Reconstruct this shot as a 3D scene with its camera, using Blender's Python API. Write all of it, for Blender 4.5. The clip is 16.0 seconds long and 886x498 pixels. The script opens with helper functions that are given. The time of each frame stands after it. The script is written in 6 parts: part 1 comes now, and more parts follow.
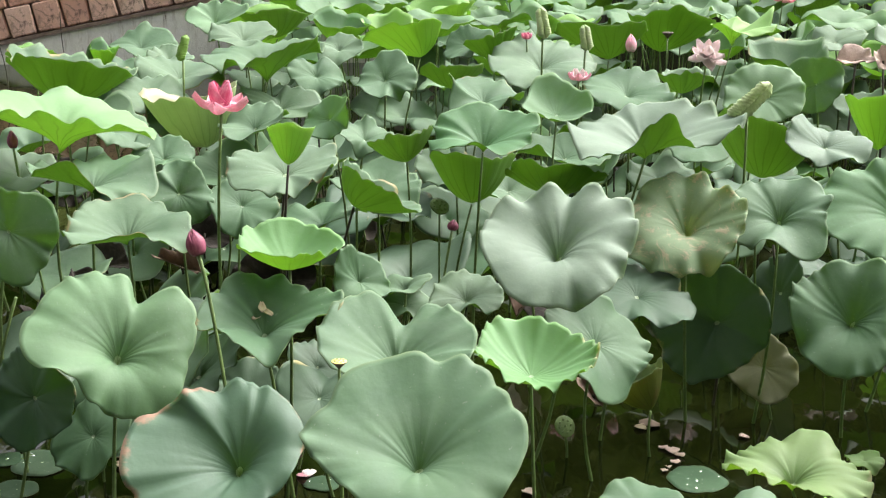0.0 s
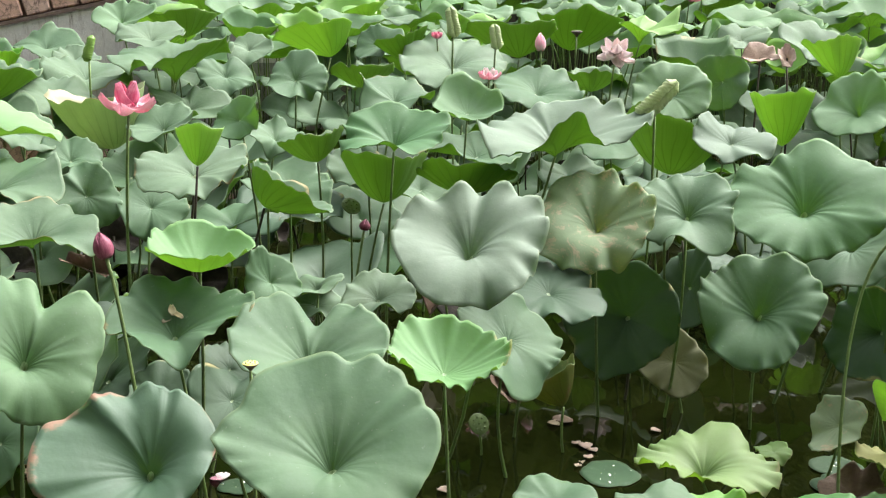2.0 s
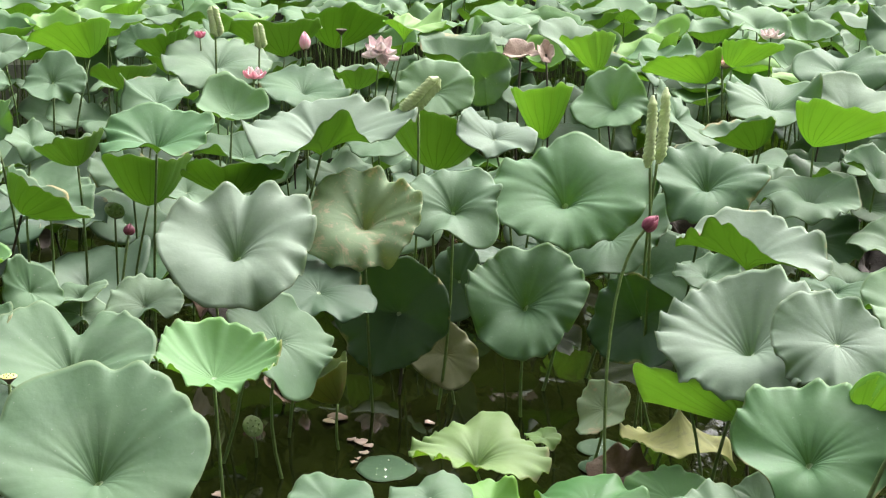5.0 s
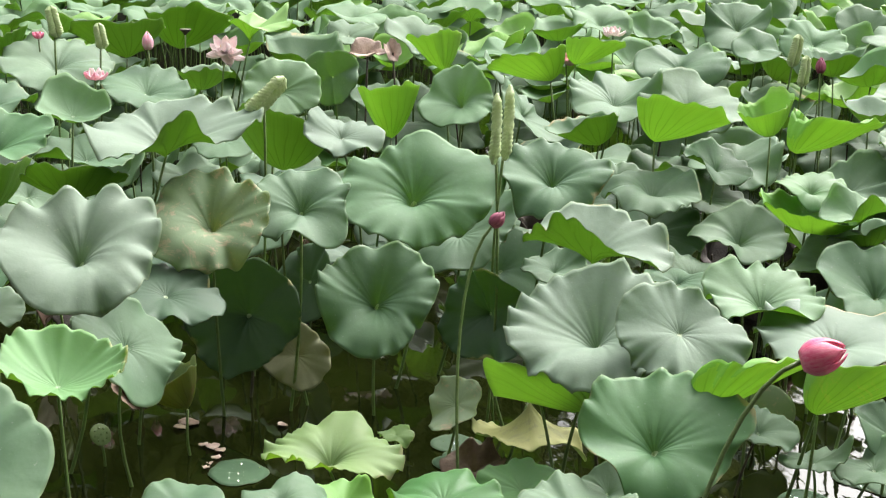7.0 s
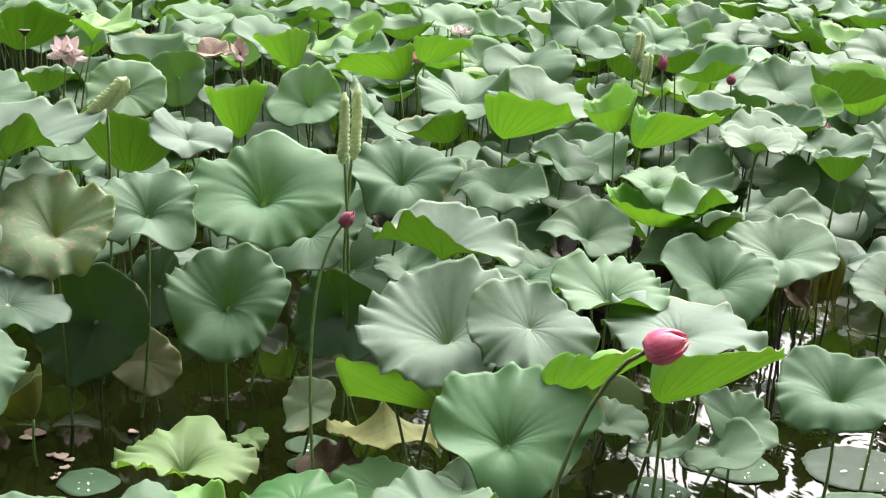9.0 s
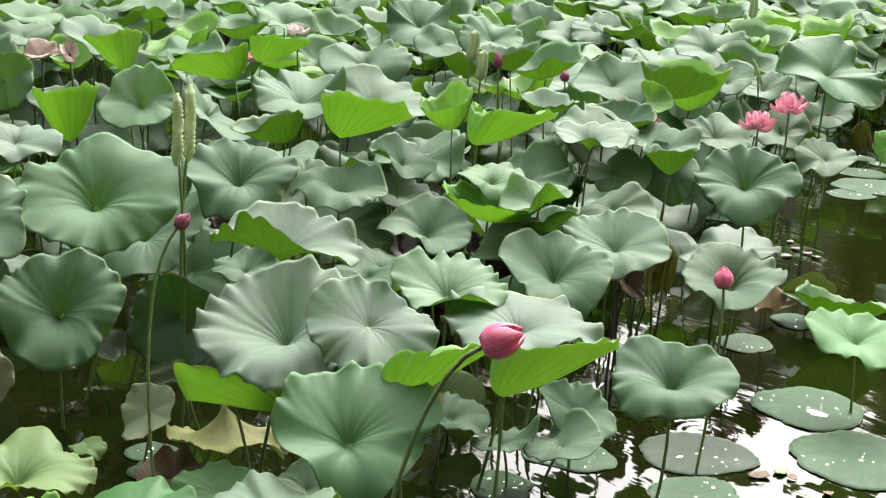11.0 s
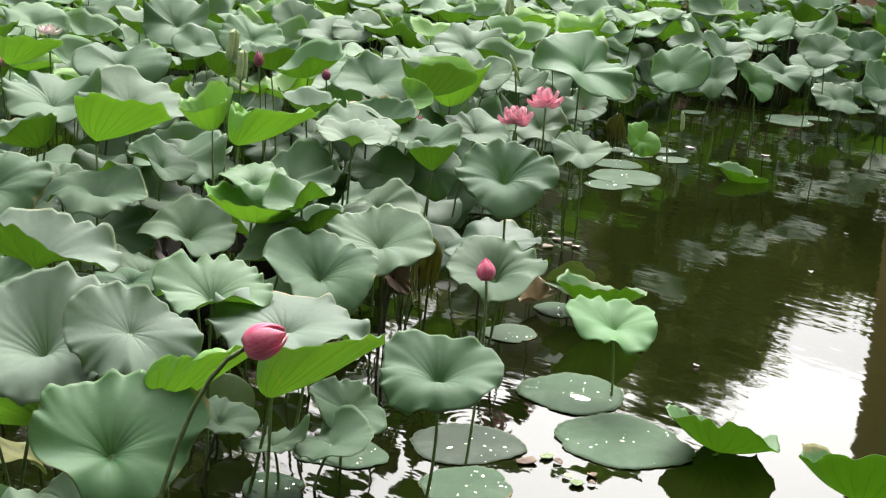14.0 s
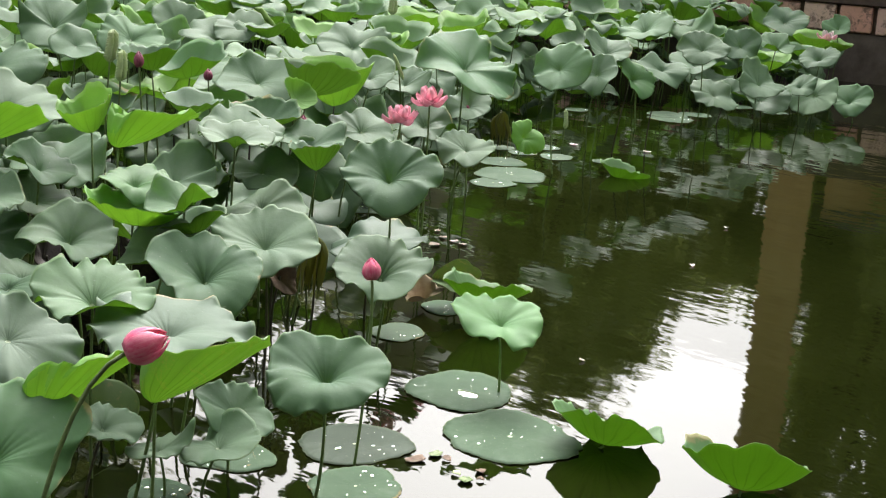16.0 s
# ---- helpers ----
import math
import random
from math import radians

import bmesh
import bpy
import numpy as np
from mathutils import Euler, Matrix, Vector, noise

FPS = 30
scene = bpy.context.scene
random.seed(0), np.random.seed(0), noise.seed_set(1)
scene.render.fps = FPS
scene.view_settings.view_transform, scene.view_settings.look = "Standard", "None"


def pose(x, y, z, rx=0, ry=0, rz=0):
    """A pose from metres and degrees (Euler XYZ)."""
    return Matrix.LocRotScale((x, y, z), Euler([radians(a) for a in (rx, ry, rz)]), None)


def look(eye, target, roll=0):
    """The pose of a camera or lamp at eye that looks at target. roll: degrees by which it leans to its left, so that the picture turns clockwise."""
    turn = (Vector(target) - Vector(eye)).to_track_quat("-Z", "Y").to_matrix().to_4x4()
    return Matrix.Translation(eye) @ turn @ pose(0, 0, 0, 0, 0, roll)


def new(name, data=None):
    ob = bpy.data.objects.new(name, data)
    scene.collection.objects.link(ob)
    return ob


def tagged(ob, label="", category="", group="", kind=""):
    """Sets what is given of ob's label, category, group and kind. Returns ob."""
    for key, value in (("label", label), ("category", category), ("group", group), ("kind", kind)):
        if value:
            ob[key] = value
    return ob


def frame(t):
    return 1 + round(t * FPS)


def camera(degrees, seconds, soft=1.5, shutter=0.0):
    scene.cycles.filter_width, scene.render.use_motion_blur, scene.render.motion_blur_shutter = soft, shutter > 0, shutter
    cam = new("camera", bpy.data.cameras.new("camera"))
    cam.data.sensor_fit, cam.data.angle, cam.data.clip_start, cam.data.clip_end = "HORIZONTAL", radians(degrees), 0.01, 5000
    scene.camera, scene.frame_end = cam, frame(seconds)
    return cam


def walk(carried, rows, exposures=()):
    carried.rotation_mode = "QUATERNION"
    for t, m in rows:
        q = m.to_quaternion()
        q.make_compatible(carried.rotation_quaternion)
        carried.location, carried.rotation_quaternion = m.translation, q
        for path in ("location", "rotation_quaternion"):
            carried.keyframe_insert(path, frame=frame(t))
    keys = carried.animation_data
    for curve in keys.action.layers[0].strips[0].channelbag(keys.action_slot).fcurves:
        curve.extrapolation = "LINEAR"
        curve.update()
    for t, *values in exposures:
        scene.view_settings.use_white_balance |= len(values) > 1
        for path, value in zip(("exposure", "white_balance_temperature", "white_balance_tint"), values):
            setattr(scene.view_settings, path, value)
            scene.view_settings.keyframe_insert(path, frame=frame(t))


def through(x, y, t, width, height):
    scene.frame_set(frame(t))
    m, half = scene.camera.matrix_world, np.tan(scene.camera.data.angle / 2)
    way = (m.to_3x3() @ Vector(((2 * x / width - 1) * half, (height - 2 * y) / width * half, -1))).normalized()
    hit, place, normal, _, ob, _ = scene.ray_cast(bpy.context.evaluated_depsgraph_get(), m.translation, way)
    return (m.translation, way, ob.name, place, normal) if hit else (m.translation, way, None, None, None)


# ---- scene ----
# camera
cam = camera(35.73, 16.0, soft=1.2)
PATH = [
    (0, 0, 0, 1.9, 74.281, -0.842, 0.126),
    (0.5, 0.0012, -0.0001, 1.9, 74.284, -0.873, -0.318),
    (1, 0.0034, -0.0004, 1.9001, 74.291, -0.927, -1.121),
    (1.5, 0.006, -0.0007, 1.9001, 74.301, -0.99, -2.059),
    (2, 0.0099, -0.0012, 1.9002, 74.316, -1.086, -3.484),
    (2.5, 0.0137, -0.0019, 1.9002, 74.334, -1.18, -4.882),
    (3, 0.0175, -0.0026, 1.9003, 74.354, -1.271, -6.256),
    (3.5, 0.0212, -0.0034, 1.9004, 74.376, -1.361, -7.611),
    (4, 0.0258, -0.0045, 1.9005, 74.406, -1.474, -9.323),
    (4.2, 0.0278, -0.005, 1.9006, 74.42, -1.523, -10.083),
    (6.3, 0.0456, -0.0111, 1.9011, 74.58, -1.959, -16.898),
    (6.5, 0.047, -0.0117, 1.9012, 74.595, -1.993, -17.444),
    (7, 0.0513, -0.0136, 1.9013, 74.644, -2.098, -19.145),
    (7.5, 0.0556, -0.0156, 1.9015, 74.695, -2.201, -20.841),
    (8, 0.0594, -0.0175, 1.9017, 74.745, -2.294, -22.382),
    (8.5, 0.0627, -0.0193, 1.9018, 74.791, -2.375, -23.748),
    (9, 0.0664, -0.0214, 1.902, 74.845, -2.463, -25.271),
    (9.2, 0.0679, -0.0223, 1.902, 74.868, -2.5, -25.912),
    (11.3, 0.0835, -0.0331, 1.9029, 75.143, -2.879, -32.795),
    (11.5, 0.0848, -0.0342, 1.903, 75.169, -2.91, -33.382),
    (12, 0.0881, -0.0369, 1.9032, 75.238, -2.991, -34.947),
    (12.5, 0.0913, -0.0396, 1.9034, 75.307, -3.066, -36.456),
    (13, 0.0946, -0.0427, 1.9036, 75.386, -3.148, -38.112),
    (13.5, 0.098, -0.046, 1.9039, 75.467, -3.228, -39.792),
    (14, 0.1013, -0.0495, 1.9041, 75.556, -3.309, -41.558),
    (14.5, 0.104, -0.0524, 1.9044, 75.63, -3.374, -43.002),
    (15, 0.1067, -0.0555, 1.9046, 75.708, -3.438, -44.492),
    (15.5, 0.1087, -0.0579, 1.9048, 75.768, -3.486, -45.618),
    (16, 0.1099, -0.0594, 1.9049, 75.804, -3.513, -46.285)
]
EXPOSURE = [(0.0, 1.69), (4.0, 1.71), (7.0, 1.70), (9.0, 1.71), (11.5, 1.54), (13.0, 1.41), (16.0, 1.36)]
walk(cam, [(t, pose(x, y, z, rx, ry, rz)) for t, x, y, z, rx, ry, rz in PATH], EXPOSURE)

# daylight: bright overcast sky with a broad, weak sun
SUN_EL, SUN_AZ = 50.0, 52.0
world = bpy.data.worlds.new("sky")
scene.world = world
world.use_nodes = True
wn, wl = world.node_tree.nodes, world.node_tree.links
sky = wn.new("ShaderNodeTexSky")
sky.sky_type = "NISHITA"
sky.sun_disc = False
sky.sun_elevation, sky.sun_rotation = radians(SUN_EL), radians(SUN_AZ)
sky.air_density, sky.dust_density, sky.ozone_density = 1.0, 8.0, 1.0
pale = wn.new("ShaderNodeHueSaturation")
pale.inputs["Saturation"].default_value = 0.22
wl.new(sky.outputs[0], pale.inputs["Color"])
wl.new(pale.outputs[0], wn["Background"].inputs["Color"])
wn["Background"].inputs["Strength"].default_value = 0.16
sun_data = bpy.data.lights.new("sun", "SUN")
sun_data.energy, sun_data.angle, sun_data.color = 0.75, radians(66), (1.0, 0.98, 0.95)
sun = new("sun", sun_data)
az, el = radians(SUN_AZ), radians(SUN_EL)
sun_from = Vector((math.sin(az) * math.cos(el), math.cos(az) * math.cos(el), math.sin(el)))
sun.matrix_world = look(sun_from * 50, (0, 0, 0))


# ---- materials ----
class Mat:
    """Small helper round a node tree."""

    def __init__(self, name, rough=0.5, spec=0.5):
        self.m = bpy.data.materials.new(name)
        self.m.use_nodes = True
        self.n, self.l = self.m.node_tree.nodes, self.m.node_tree.links
        self.b = self.n["Principled BSDF"]
        self.b.inputs["Roughness"].default_value = rough
        self.b.inputs["Specular IOR Level"].default_value = spec

    def node(self, kind, **inputs):
        nd = self.n.new(kind)
        for k, v in inputs.items():
            nd.inputs[k.replace("_", " ")].default_value = v
        return nd

    def noise(self, scale, detail=4.0, rough=0.6, coord="Object", distort=0.0):
        tc = self.n.new("ShaderNodeTexCoord")
        nz = self.node("ShaderNodeTexNoise", Scale=scale, Detail=detail, Roughness=rough, Distortion=distort)
        self.l.new(tc.outputs[coord], nz.inputs["Vector"])
        return nz.outputs["Fac"]

    def ramp(self, fac, *stops):
        r = self.n.new("ShaderNodeValToRGB")
        e = r.color_ramp.elements
        while len(e) < len(stops):
            e.new(0.5)
        for el_, (p, c) in zip(e, stops):
            el_.position, el_.color = p, (*c, 1)
        self.l.new(fac, r.inputs["Fac"])
        return r.outputs["Color"]

    def math(self, op, a, b=None, clamp=False):
        nd = self.n.new("ShaderNodeMath")
        nd.operation, nd.use_clamp = op, clamp
        for i, v in enumerate((a, b)):
            if v is None:
                continue
            if isinstance(v, (int, float)):
                nd.inputs[i].default_value = v
            else:
                self.l.new(v, nd.inputs[i])
        return nd.outputs[0]

    def mix(self, fac, a, b, blend="MIX"):
        nd = self.n.new("ShaderNodeMix")
        nd.data_type, nd.blend_type = "RGBA", blend
        for sock, v in ((nd.inputs["Factor"], fac), (nd.inputs["A"], a), (nd.inputs["B"], b)):
            if isinstance(v, (int, float)):
                sock.default_value = v
            elif isinstance(v, tuple):
                sock.default_value = (*v, 1)
            else:
                self.l.new(v, sock)
        return nd.outputs["Result"]

    def random(self):
        return self.n.new("ShaderNodeObjectInfo").outputs["Random"]

    def uv(self):
        tc = self.n.new("ShaderNodeTexCoord")
        sp = self.n.new("ShaderNodeSeparateXYZ")
        self.l.new(tc.outputs["UV"], sp.inputs[0])
        return sp.outputs["X"], sp.outputs["Y"]

    def colour(self, c):
        if isinstance(c, tuple):
            self.b.inputs["Base Color"].default_value = (*c, 1)
        else:
            self.l.new(c, self.b.inputs["Base Color"])
        return self

    def bump(self, h, strength=0.3, dist=0.01):
        nd = self.node("ShaderNodeBump", Strength=strength, Distance=dist)
        self.l.new(h, nd.inputs["Height"])
        self.l.new(nd.outputs[0], self.b.inputs["Normal"])
        return nd

    def thin(self, amount, colour, bump=None):
        """Lets light through a thin blade."""
        tr = self.n.new("ShaderNodeBsdfTranslucent")
        if isinstance(colour, tuple):
            tr.inputs["Color"].default_value = (*colour, 1)
        else:
            self.l.new(colour, tr.inputs["Color"])
        mx = self.n.new("ShaderNodeMixShader")
        mx.inputs[0].default_value = amount
        self.l.new(self.b.outputs[0], mx.inputs[1])
        self.l.new(tr.outputs[0], mx.inputs[2])
        self.l.new(mx.outputs[0], self.n["Material Output"].inputs["Surface"])
        return self


def blade_material(name, dark, light, vein, rough, through_col, through, under=False, spots=None, rim=None, spec=0.45):
    """A lotus blade: radial veins that fork outward, waxy bloom in patches, dried rim or spots where given."""
    m = Mat(name, rough, spec)
    u, v = m.uv()
    patches = m.noise(5.5, 5, 0.62, distort=0.25)
    fine = m.noise(60, 4, 0.7)
    base = m.ramp(patches, (0.3, dark), (0.72, light))
    base = m.mix(m.math("MULTIPLY", m.ramp(fine, (0.35, (0, 0, 0)), (0.75, (1, 1, 1))), 0.22), base, light)
    hue = m.n.new("ShaderNodeHueSaturation")
    rnd = m.random()
    m.l.new(m.math("ADD", m.math("MULTIPLY", rnd, 0.42), 0.80), hue.inputs["Value"])
    m.l.new(m.math("ADD", m.math("MULTIPLY", rnd, -0.33), 1.185), hue.inputs["Saturation"])
    m.l.new(m.math("ADD", m.math("MULTIPLY", rnd, -0.022), 0.511), hue.inputs["Hue"])
    m.l.new(base, hue.inputs["Color"])
    col = hue.outputs[0]
    # about twenty main veins, forked towards the rim
    ang = m.math("MULTIPLY", u, math.tau)
    wob = m.math("MULTIPLY", m.math("SUBTRACT", m.noise(7, 3, 0.5), 0.5), 3.2)
    v1 = m.math("POWER", m.math("ABSOLUTE", m.math("COSINE", m.math("ADD", m.math("MULTIPLY", ang, 10.0), wob))), 26.0)
    v2 = m.math("POWER", m.math("ABSOLUTE", m.math("SINE", m.math("ADD", m.math("MULTIPLY", ang, 20.0), wob))), 34.0)
    v2 = m.math("MULTIPLY", v2, m.math("MULTIPLY", m.math("SUBTRACT", v, 0.42), 1.5, True), True)
    fade = m.math("POWER", m.math("SUBTRACT", 1.02, v, True), 0.8 if under else 3.0)
    veins = m.math("ADD", m.math("MULTIPLY", v1, fade), m.math("MULTIPLY", v2, 0.22 if under else 0.1), True)
    col = m.mix(m.math("MULTIPLY", veins, 0.45 if under else 0.22), col, vein)
    # pale navel where the stalk joins
    navel = m.math("LESS_THAN", v, 0.038)
    if not under:
        col = m.mix(m.math("MULTIPLY", navel, 0.9), col, (0.5, 0.58, 0.38))
    if spots:
        sp = m.ramp(m.noise(9.0, 7, 0.75, distort=1.6), (0.55, (0, 0, 0)), (0.60, (1, 1, 1)))
        col = m.mix(m.math("MULTIPLY", sp, 0.8), col, spots)
        speck = m.ramp(m.noise(42, 3, 0.6), (0.62, (0, 0, 0)), (0.68, (1, 1, 1)))
        col = m.mix(m.math("MULTIPLY", speck, 0.5), col, spots)
    if rim:
        edge = m.math("ADD", v, m.math("MULTIPLY", m.math("SUBTRACT", m.noise(5.0, 6, 0.65), 0.60), 0.9))
        col = m.mix(m.ramp(edge, (0.93, (0, 0, 0)), (0.98, (1, 1, 1))), col, rim)
    else:
        # hairline pale margin
        col = m.mix(m.ramp(v, (0.975, (0, 0, 0)), (0.998, (0.22, 0.22, 0.22))), col, (0.36, 0.40, 0.20))
    if not under and not rim and not spots:
        # grey dust and dried drops, and on some blades a browned stretch of the rim
        dust = m.ramp(m.noise(3.1, 6, 0.7, distort=0.6), (0.50, (0, 0, 0)), (0.72, (1, 1, 1)))
        col = m.mix(m.math("MULTIPLY", dust, 0.22), col, (0.24, 0.28, 0.24))
        speck = m.ramp(m.noise(85, 2, 0.5), (0.70, (0, 0, 0)), (0.74, (1, 1, 1)))
        col = m.mix(m.math("MULTIPLY", speck, 0.30), col, (0.34, 0.36, 0.27))
        some = m.math("GREATER_THAN", m.math("FRACT", m.math("MULTIPLY", rnd, 7.31)), 0.68)
        dry = m.math("ADD", v, m.math("MULTIPLY", m.math("SUBTRACT", m.noise(4.0, 5, 0.65), 0.60), 0.9))
        dry = m.ramp(dry, (0.945, (0, 0, 0)), (0.985, (1, 1, 1)))
        col = m.mix(m.math("MULTIPLY", m.math("MULTIPLY", dry, some), 0.8), col, (0.30, 0.23, 0.11))
    m.colour(col)
    # furrows between the veins, crumple and fine grain
    crumple = m.noise(13, 6, 0.56, distort=0.1)
    h = m.math("ADD", m.math("MULTIPLY", veins, 0.5 if under else -0.09), m.math("MULTIPLY", crumple, 0.55))
    h = m.math("ADD", h, m.math("MULTIPLY", fine, 0.08))
    m.bump(h, 0.5, 0.009)
    m.l.new(m.math("ADD", m.math("MULTIPLY", patches, 0.22), rough - 0.02), m.b.inputs["Roughness"])
    if through:
        dim = tuple(0.3 * q for q in through_col)
        m.thin(through, m.mix(m.math("MULTIPLY", veins, 0.6 if under else 0.3), through_col, dim))
    return m.m


def plain(name, a, b, scale=20, rough=0.6, bump=0.25, spec=0.4, through=0.0, vary=0.0):
    m = Mat(name, rough, spec)
    f = m.noise(scale, 5, 0.65)
    col = m.ramp(f, (0.3, a), (0.7, b))
    if vary:
        hue = m.n.new("ShaderNodeHueSaturation")
        m.l.new(m.math("ADD", m.math("MULTIPLY", m.random(), vary), 1 - vary / 2), hue.inputs["Value"])
        m.l.new(col, hue.inputs["Color"])
        col = hue.outputs[0]
    m.colour(col)
    m.bump(f, bump, 0.01)
    if through:
        m.thin(through, b)
    return m.m


LIME = (0.46, 0.72, 0.16)
TOP = {
    "m": blade_material("leaf_top_mature", (0.053, 0.109, 0.056), (0.110, 0.178, 0.102), (0.16, 0.23, 0.15), 0.55, LIME, 0.14, spec=0.33),
    "l": blade_material("leaf_top_pale", (0.086, 0.166, 0.079), (0.150, 0.246, 0.140), (0.20, 0.31, 0.18), 0.55, LIME, 0.22, spec=0.33),
    "v": blade_material("leaf_top_fresh", (0.13, 0.26, 0.10), (0.20, 0.35, 0.17), (0.26, 0.42, 0.22), 0.5, LIME, 0.3, spec=0.33),
    "w": blade_material("leaf_top_wilted", (0.34, 0.36, 0.22), (0.55, 0.52, 0.40), (0.30, 0.32, 0.16), 0.55, (0.6, 0.7, 0.3), 0.3),
    "k": blade_material("leaf_top_clear_green", (0.064, 0.140, 0.060), (0.108, 0.202, 0.098), (0.16, 0.27, 0.15), 0.5, LIME, 0.2, spec=0.33),
    "z": blade_material("leaf_top_silvery", (0.098, 0.148, 0.102), (0.165, 0.222, 0.164), (0.23, 0.29, 0.22), 0.55, LIME, 0.14, spec=0.36),
    "y": blade_material("leaf_top_young", (0.14, 0.30, 0.065), (0.22, 0.40, 0.12), (0.26, 0.42, 0.12), 0.5, LIME, 0.32),
    "g": blade_material("leaf_top_green", (0.060, 0.155, 0.050), (0.095, 0.210, 0.070), (0.14, 0.26, 0.10), 0.48, LIME, 0.34),
    # low leaf with a worn rim; its deeper green carries shade as colour
    "s": blade_material("leaf_top_worn_shade", (0.034, 0.074, 0.038), (0.060, 0.108, 0.060), (0.12, 0.16, 0.10), 0.5, LIME, 0.07, rim=(0.26, 0.24, 0.10)),
    "o": blade_material("leaf_top_old", (0.16, 0.25, 0.135), (0.27, 0.345, 0.215), (0.30, 0.36, 0.23), 0.55, (0.5, 0.6, 0.12), 0.22, spots=(0.50, 0.37, 0.25)),
    "b": blade_material("leaf_top_browned", (0.048, 0.100, 0.058), (0.080, 0.140, 0.088), (0.12, 0.18, 0.12), 0.47, LIME, 0.12, rim=(0.25, 0.15, 0.10)),
    "p": blade_material("leaf_top_dried", (0.27, 0.27, 0.10), (0.45, 0.43, 0.22), (0.20, 0.21, 0.07), 0.6, (0.6, 0.66, 0.35), 0.3, spots=(0.19, 0.19, 0.09)),
    "q": blade_material("leaf_top_fading", (0.13, 0.22, 0.075), (0.22, 0.31, 0.13), (0.28, 0.35, 0.17), 0.5, (0.6, 0.8, 0.15), 0.35, rim=(0.32, 0.29, 0.17)),
    "t": blade_material("leaf_top_withered", (0.13, 0.14, 0.07), (0.24, 0.24, 0.14), (0.10, 0.09, 0.05), 0.65, (0.4, 0.4, 0.15), 0.2, rim=(0.42, 0.29, 0.22)),
    "f": blade_material("leaf_top_spotted", (0.08, 0.18, 0.045), (0.12, 0.23, 0.07), (0.16, 0.28, 0.10), 0.5, LIME, 0.36),
}
U_M = blade_material("leaf_under", (0.082, 0.175, 0.030), (0.122, 0.232, 0.042), (0.025, 0.07, 0.010), 0.5, (0.43, 0.67, 0.155), 0.54, under=True, spec=0.3)
U_Y = blade_material("leaf_under_young", (0.14, 0.26, 0.045), (0.19, 0.32, 0.065), (0.05, 0.13, 0.018), 0.5, (0.53, 0.76, 0.18), 0.52, under=True, spec=0.3)
U_O = blade_material("leaf_under_old", (0.10, 0.13, 0.045), (0.18, 0.18, 0.075), (0.08, 0.07, 0.025), 0.6, (0.6, 0.6, 0.16), 0.45, under=True, spec=0.2, spots=(0.17, 0.10, 0.06))
U_P = blade_material("leaf_under_dried", (0.12, 0.22, 0.08), (0.22, 0.33, 0.16), (0.10, 0.15, 0.04), 0.6, (0.5, 0.62, 0.25), 0.35, under=True, spec=0.2)
U_F = blade_material("leaf_under_spotted", (0.10, 0.19, 0.035), (0.14, 0.24, 0.05), (0.05, 0.12, 0.015), 0.5, (0.44, 0.64, 0.15), 0.46, under=True, spec=0.3, spots=(0.30, 0.22, 0.08))
# darker copy of the underside for low leaves, shade put into its colour
U_D = blade_material("leaf_under_shade", (0.050, 0.115, 0.014), (0.075, 0.155, 0.020), (0.02, 0.055, 0.007), 0.5, (0.29, 0.50, 0.07), 0.38, under=True, spec=0.3)
U_W = blade_material("leaf_under_pale", (0.20, 0.31, 0.13), (0.30, 0.42, 0.20), (0.12, 0.22, 0.07), 0.55, (0.5, 0.7, 0.34), 0.35, under=True, spec=0.3)
UNDER = {"m": U_M, "l": U_M, "y": U_Y, "g": U_D, "s": U_D, "o": U_O, "b": U_M, "p": U_P, "q": U_Y, "f": U_F, "v": U_Y, "w": U_W, "k": U_M, "t": U_O, "z": U_M}
STALK = plain("stalk", (0.085, 0.14, 0.035), (0.16, 0.23, 0.07), 40, 0.55, 0.4, vary=0.5)
STALK_DRY = plain("stalk_dry", (0.03, 0.027, 0.018), (0.07, 0.055, 0.032), 30, 0.7, 0.4, vary=0.5)
PAD = blade_material("pad_top", (0.045, 0.085, 0.045), (0.078, 0.125, 0.074), (0.10, 0.15, 0.085), 0.6, LIME, 0.0, spec=0.15)
PAD_OLD = blade_material("pad_top_dark", (0.035, 0.052, 0.036), (0.055, 0.075, 0.052), (0.07, 0.09, 0.065), 0.6, LIME, 0.0, spec=0.15)


def petal_material(name, deep, pale, through, rough=0.5):
    """Petal skin: fine streaks along its length and a paler, uneven ground."""
    m = Mat(name, rough, 0.3)
    tc = m.n.new("ShaderNodeTexCoord")
    mp = m.n.new("ShaderNodeMapping")
    mp.inputs["Scale"].default_value = (1.0, 1.0, 0.10)
    m.l.new(tc.outputs["Object"], mp.inputs["Vector"])
    nz = m.node("ShaderNodeTexNoise", Scale=150.0, Detail=4.0, Roughness=0.6)
    m.l.new(mp.outputs[0], nz.inputs["Vector"])
    broad = m.noise(22, 3, 0.6)
    f = m.math("ADD", m.math("MULTIPLY", nz.outputs["Fac"], 0.55), m.math("MULTIPLY", broad, 0.45))
    col = m.ramp(f, (0.36, deep), (0.64, pale))
    m.colour(col)
    m.bump(nz.outputs["Fac"], 0.35, 0.004)
    m.thin(through, col)
    return m.m


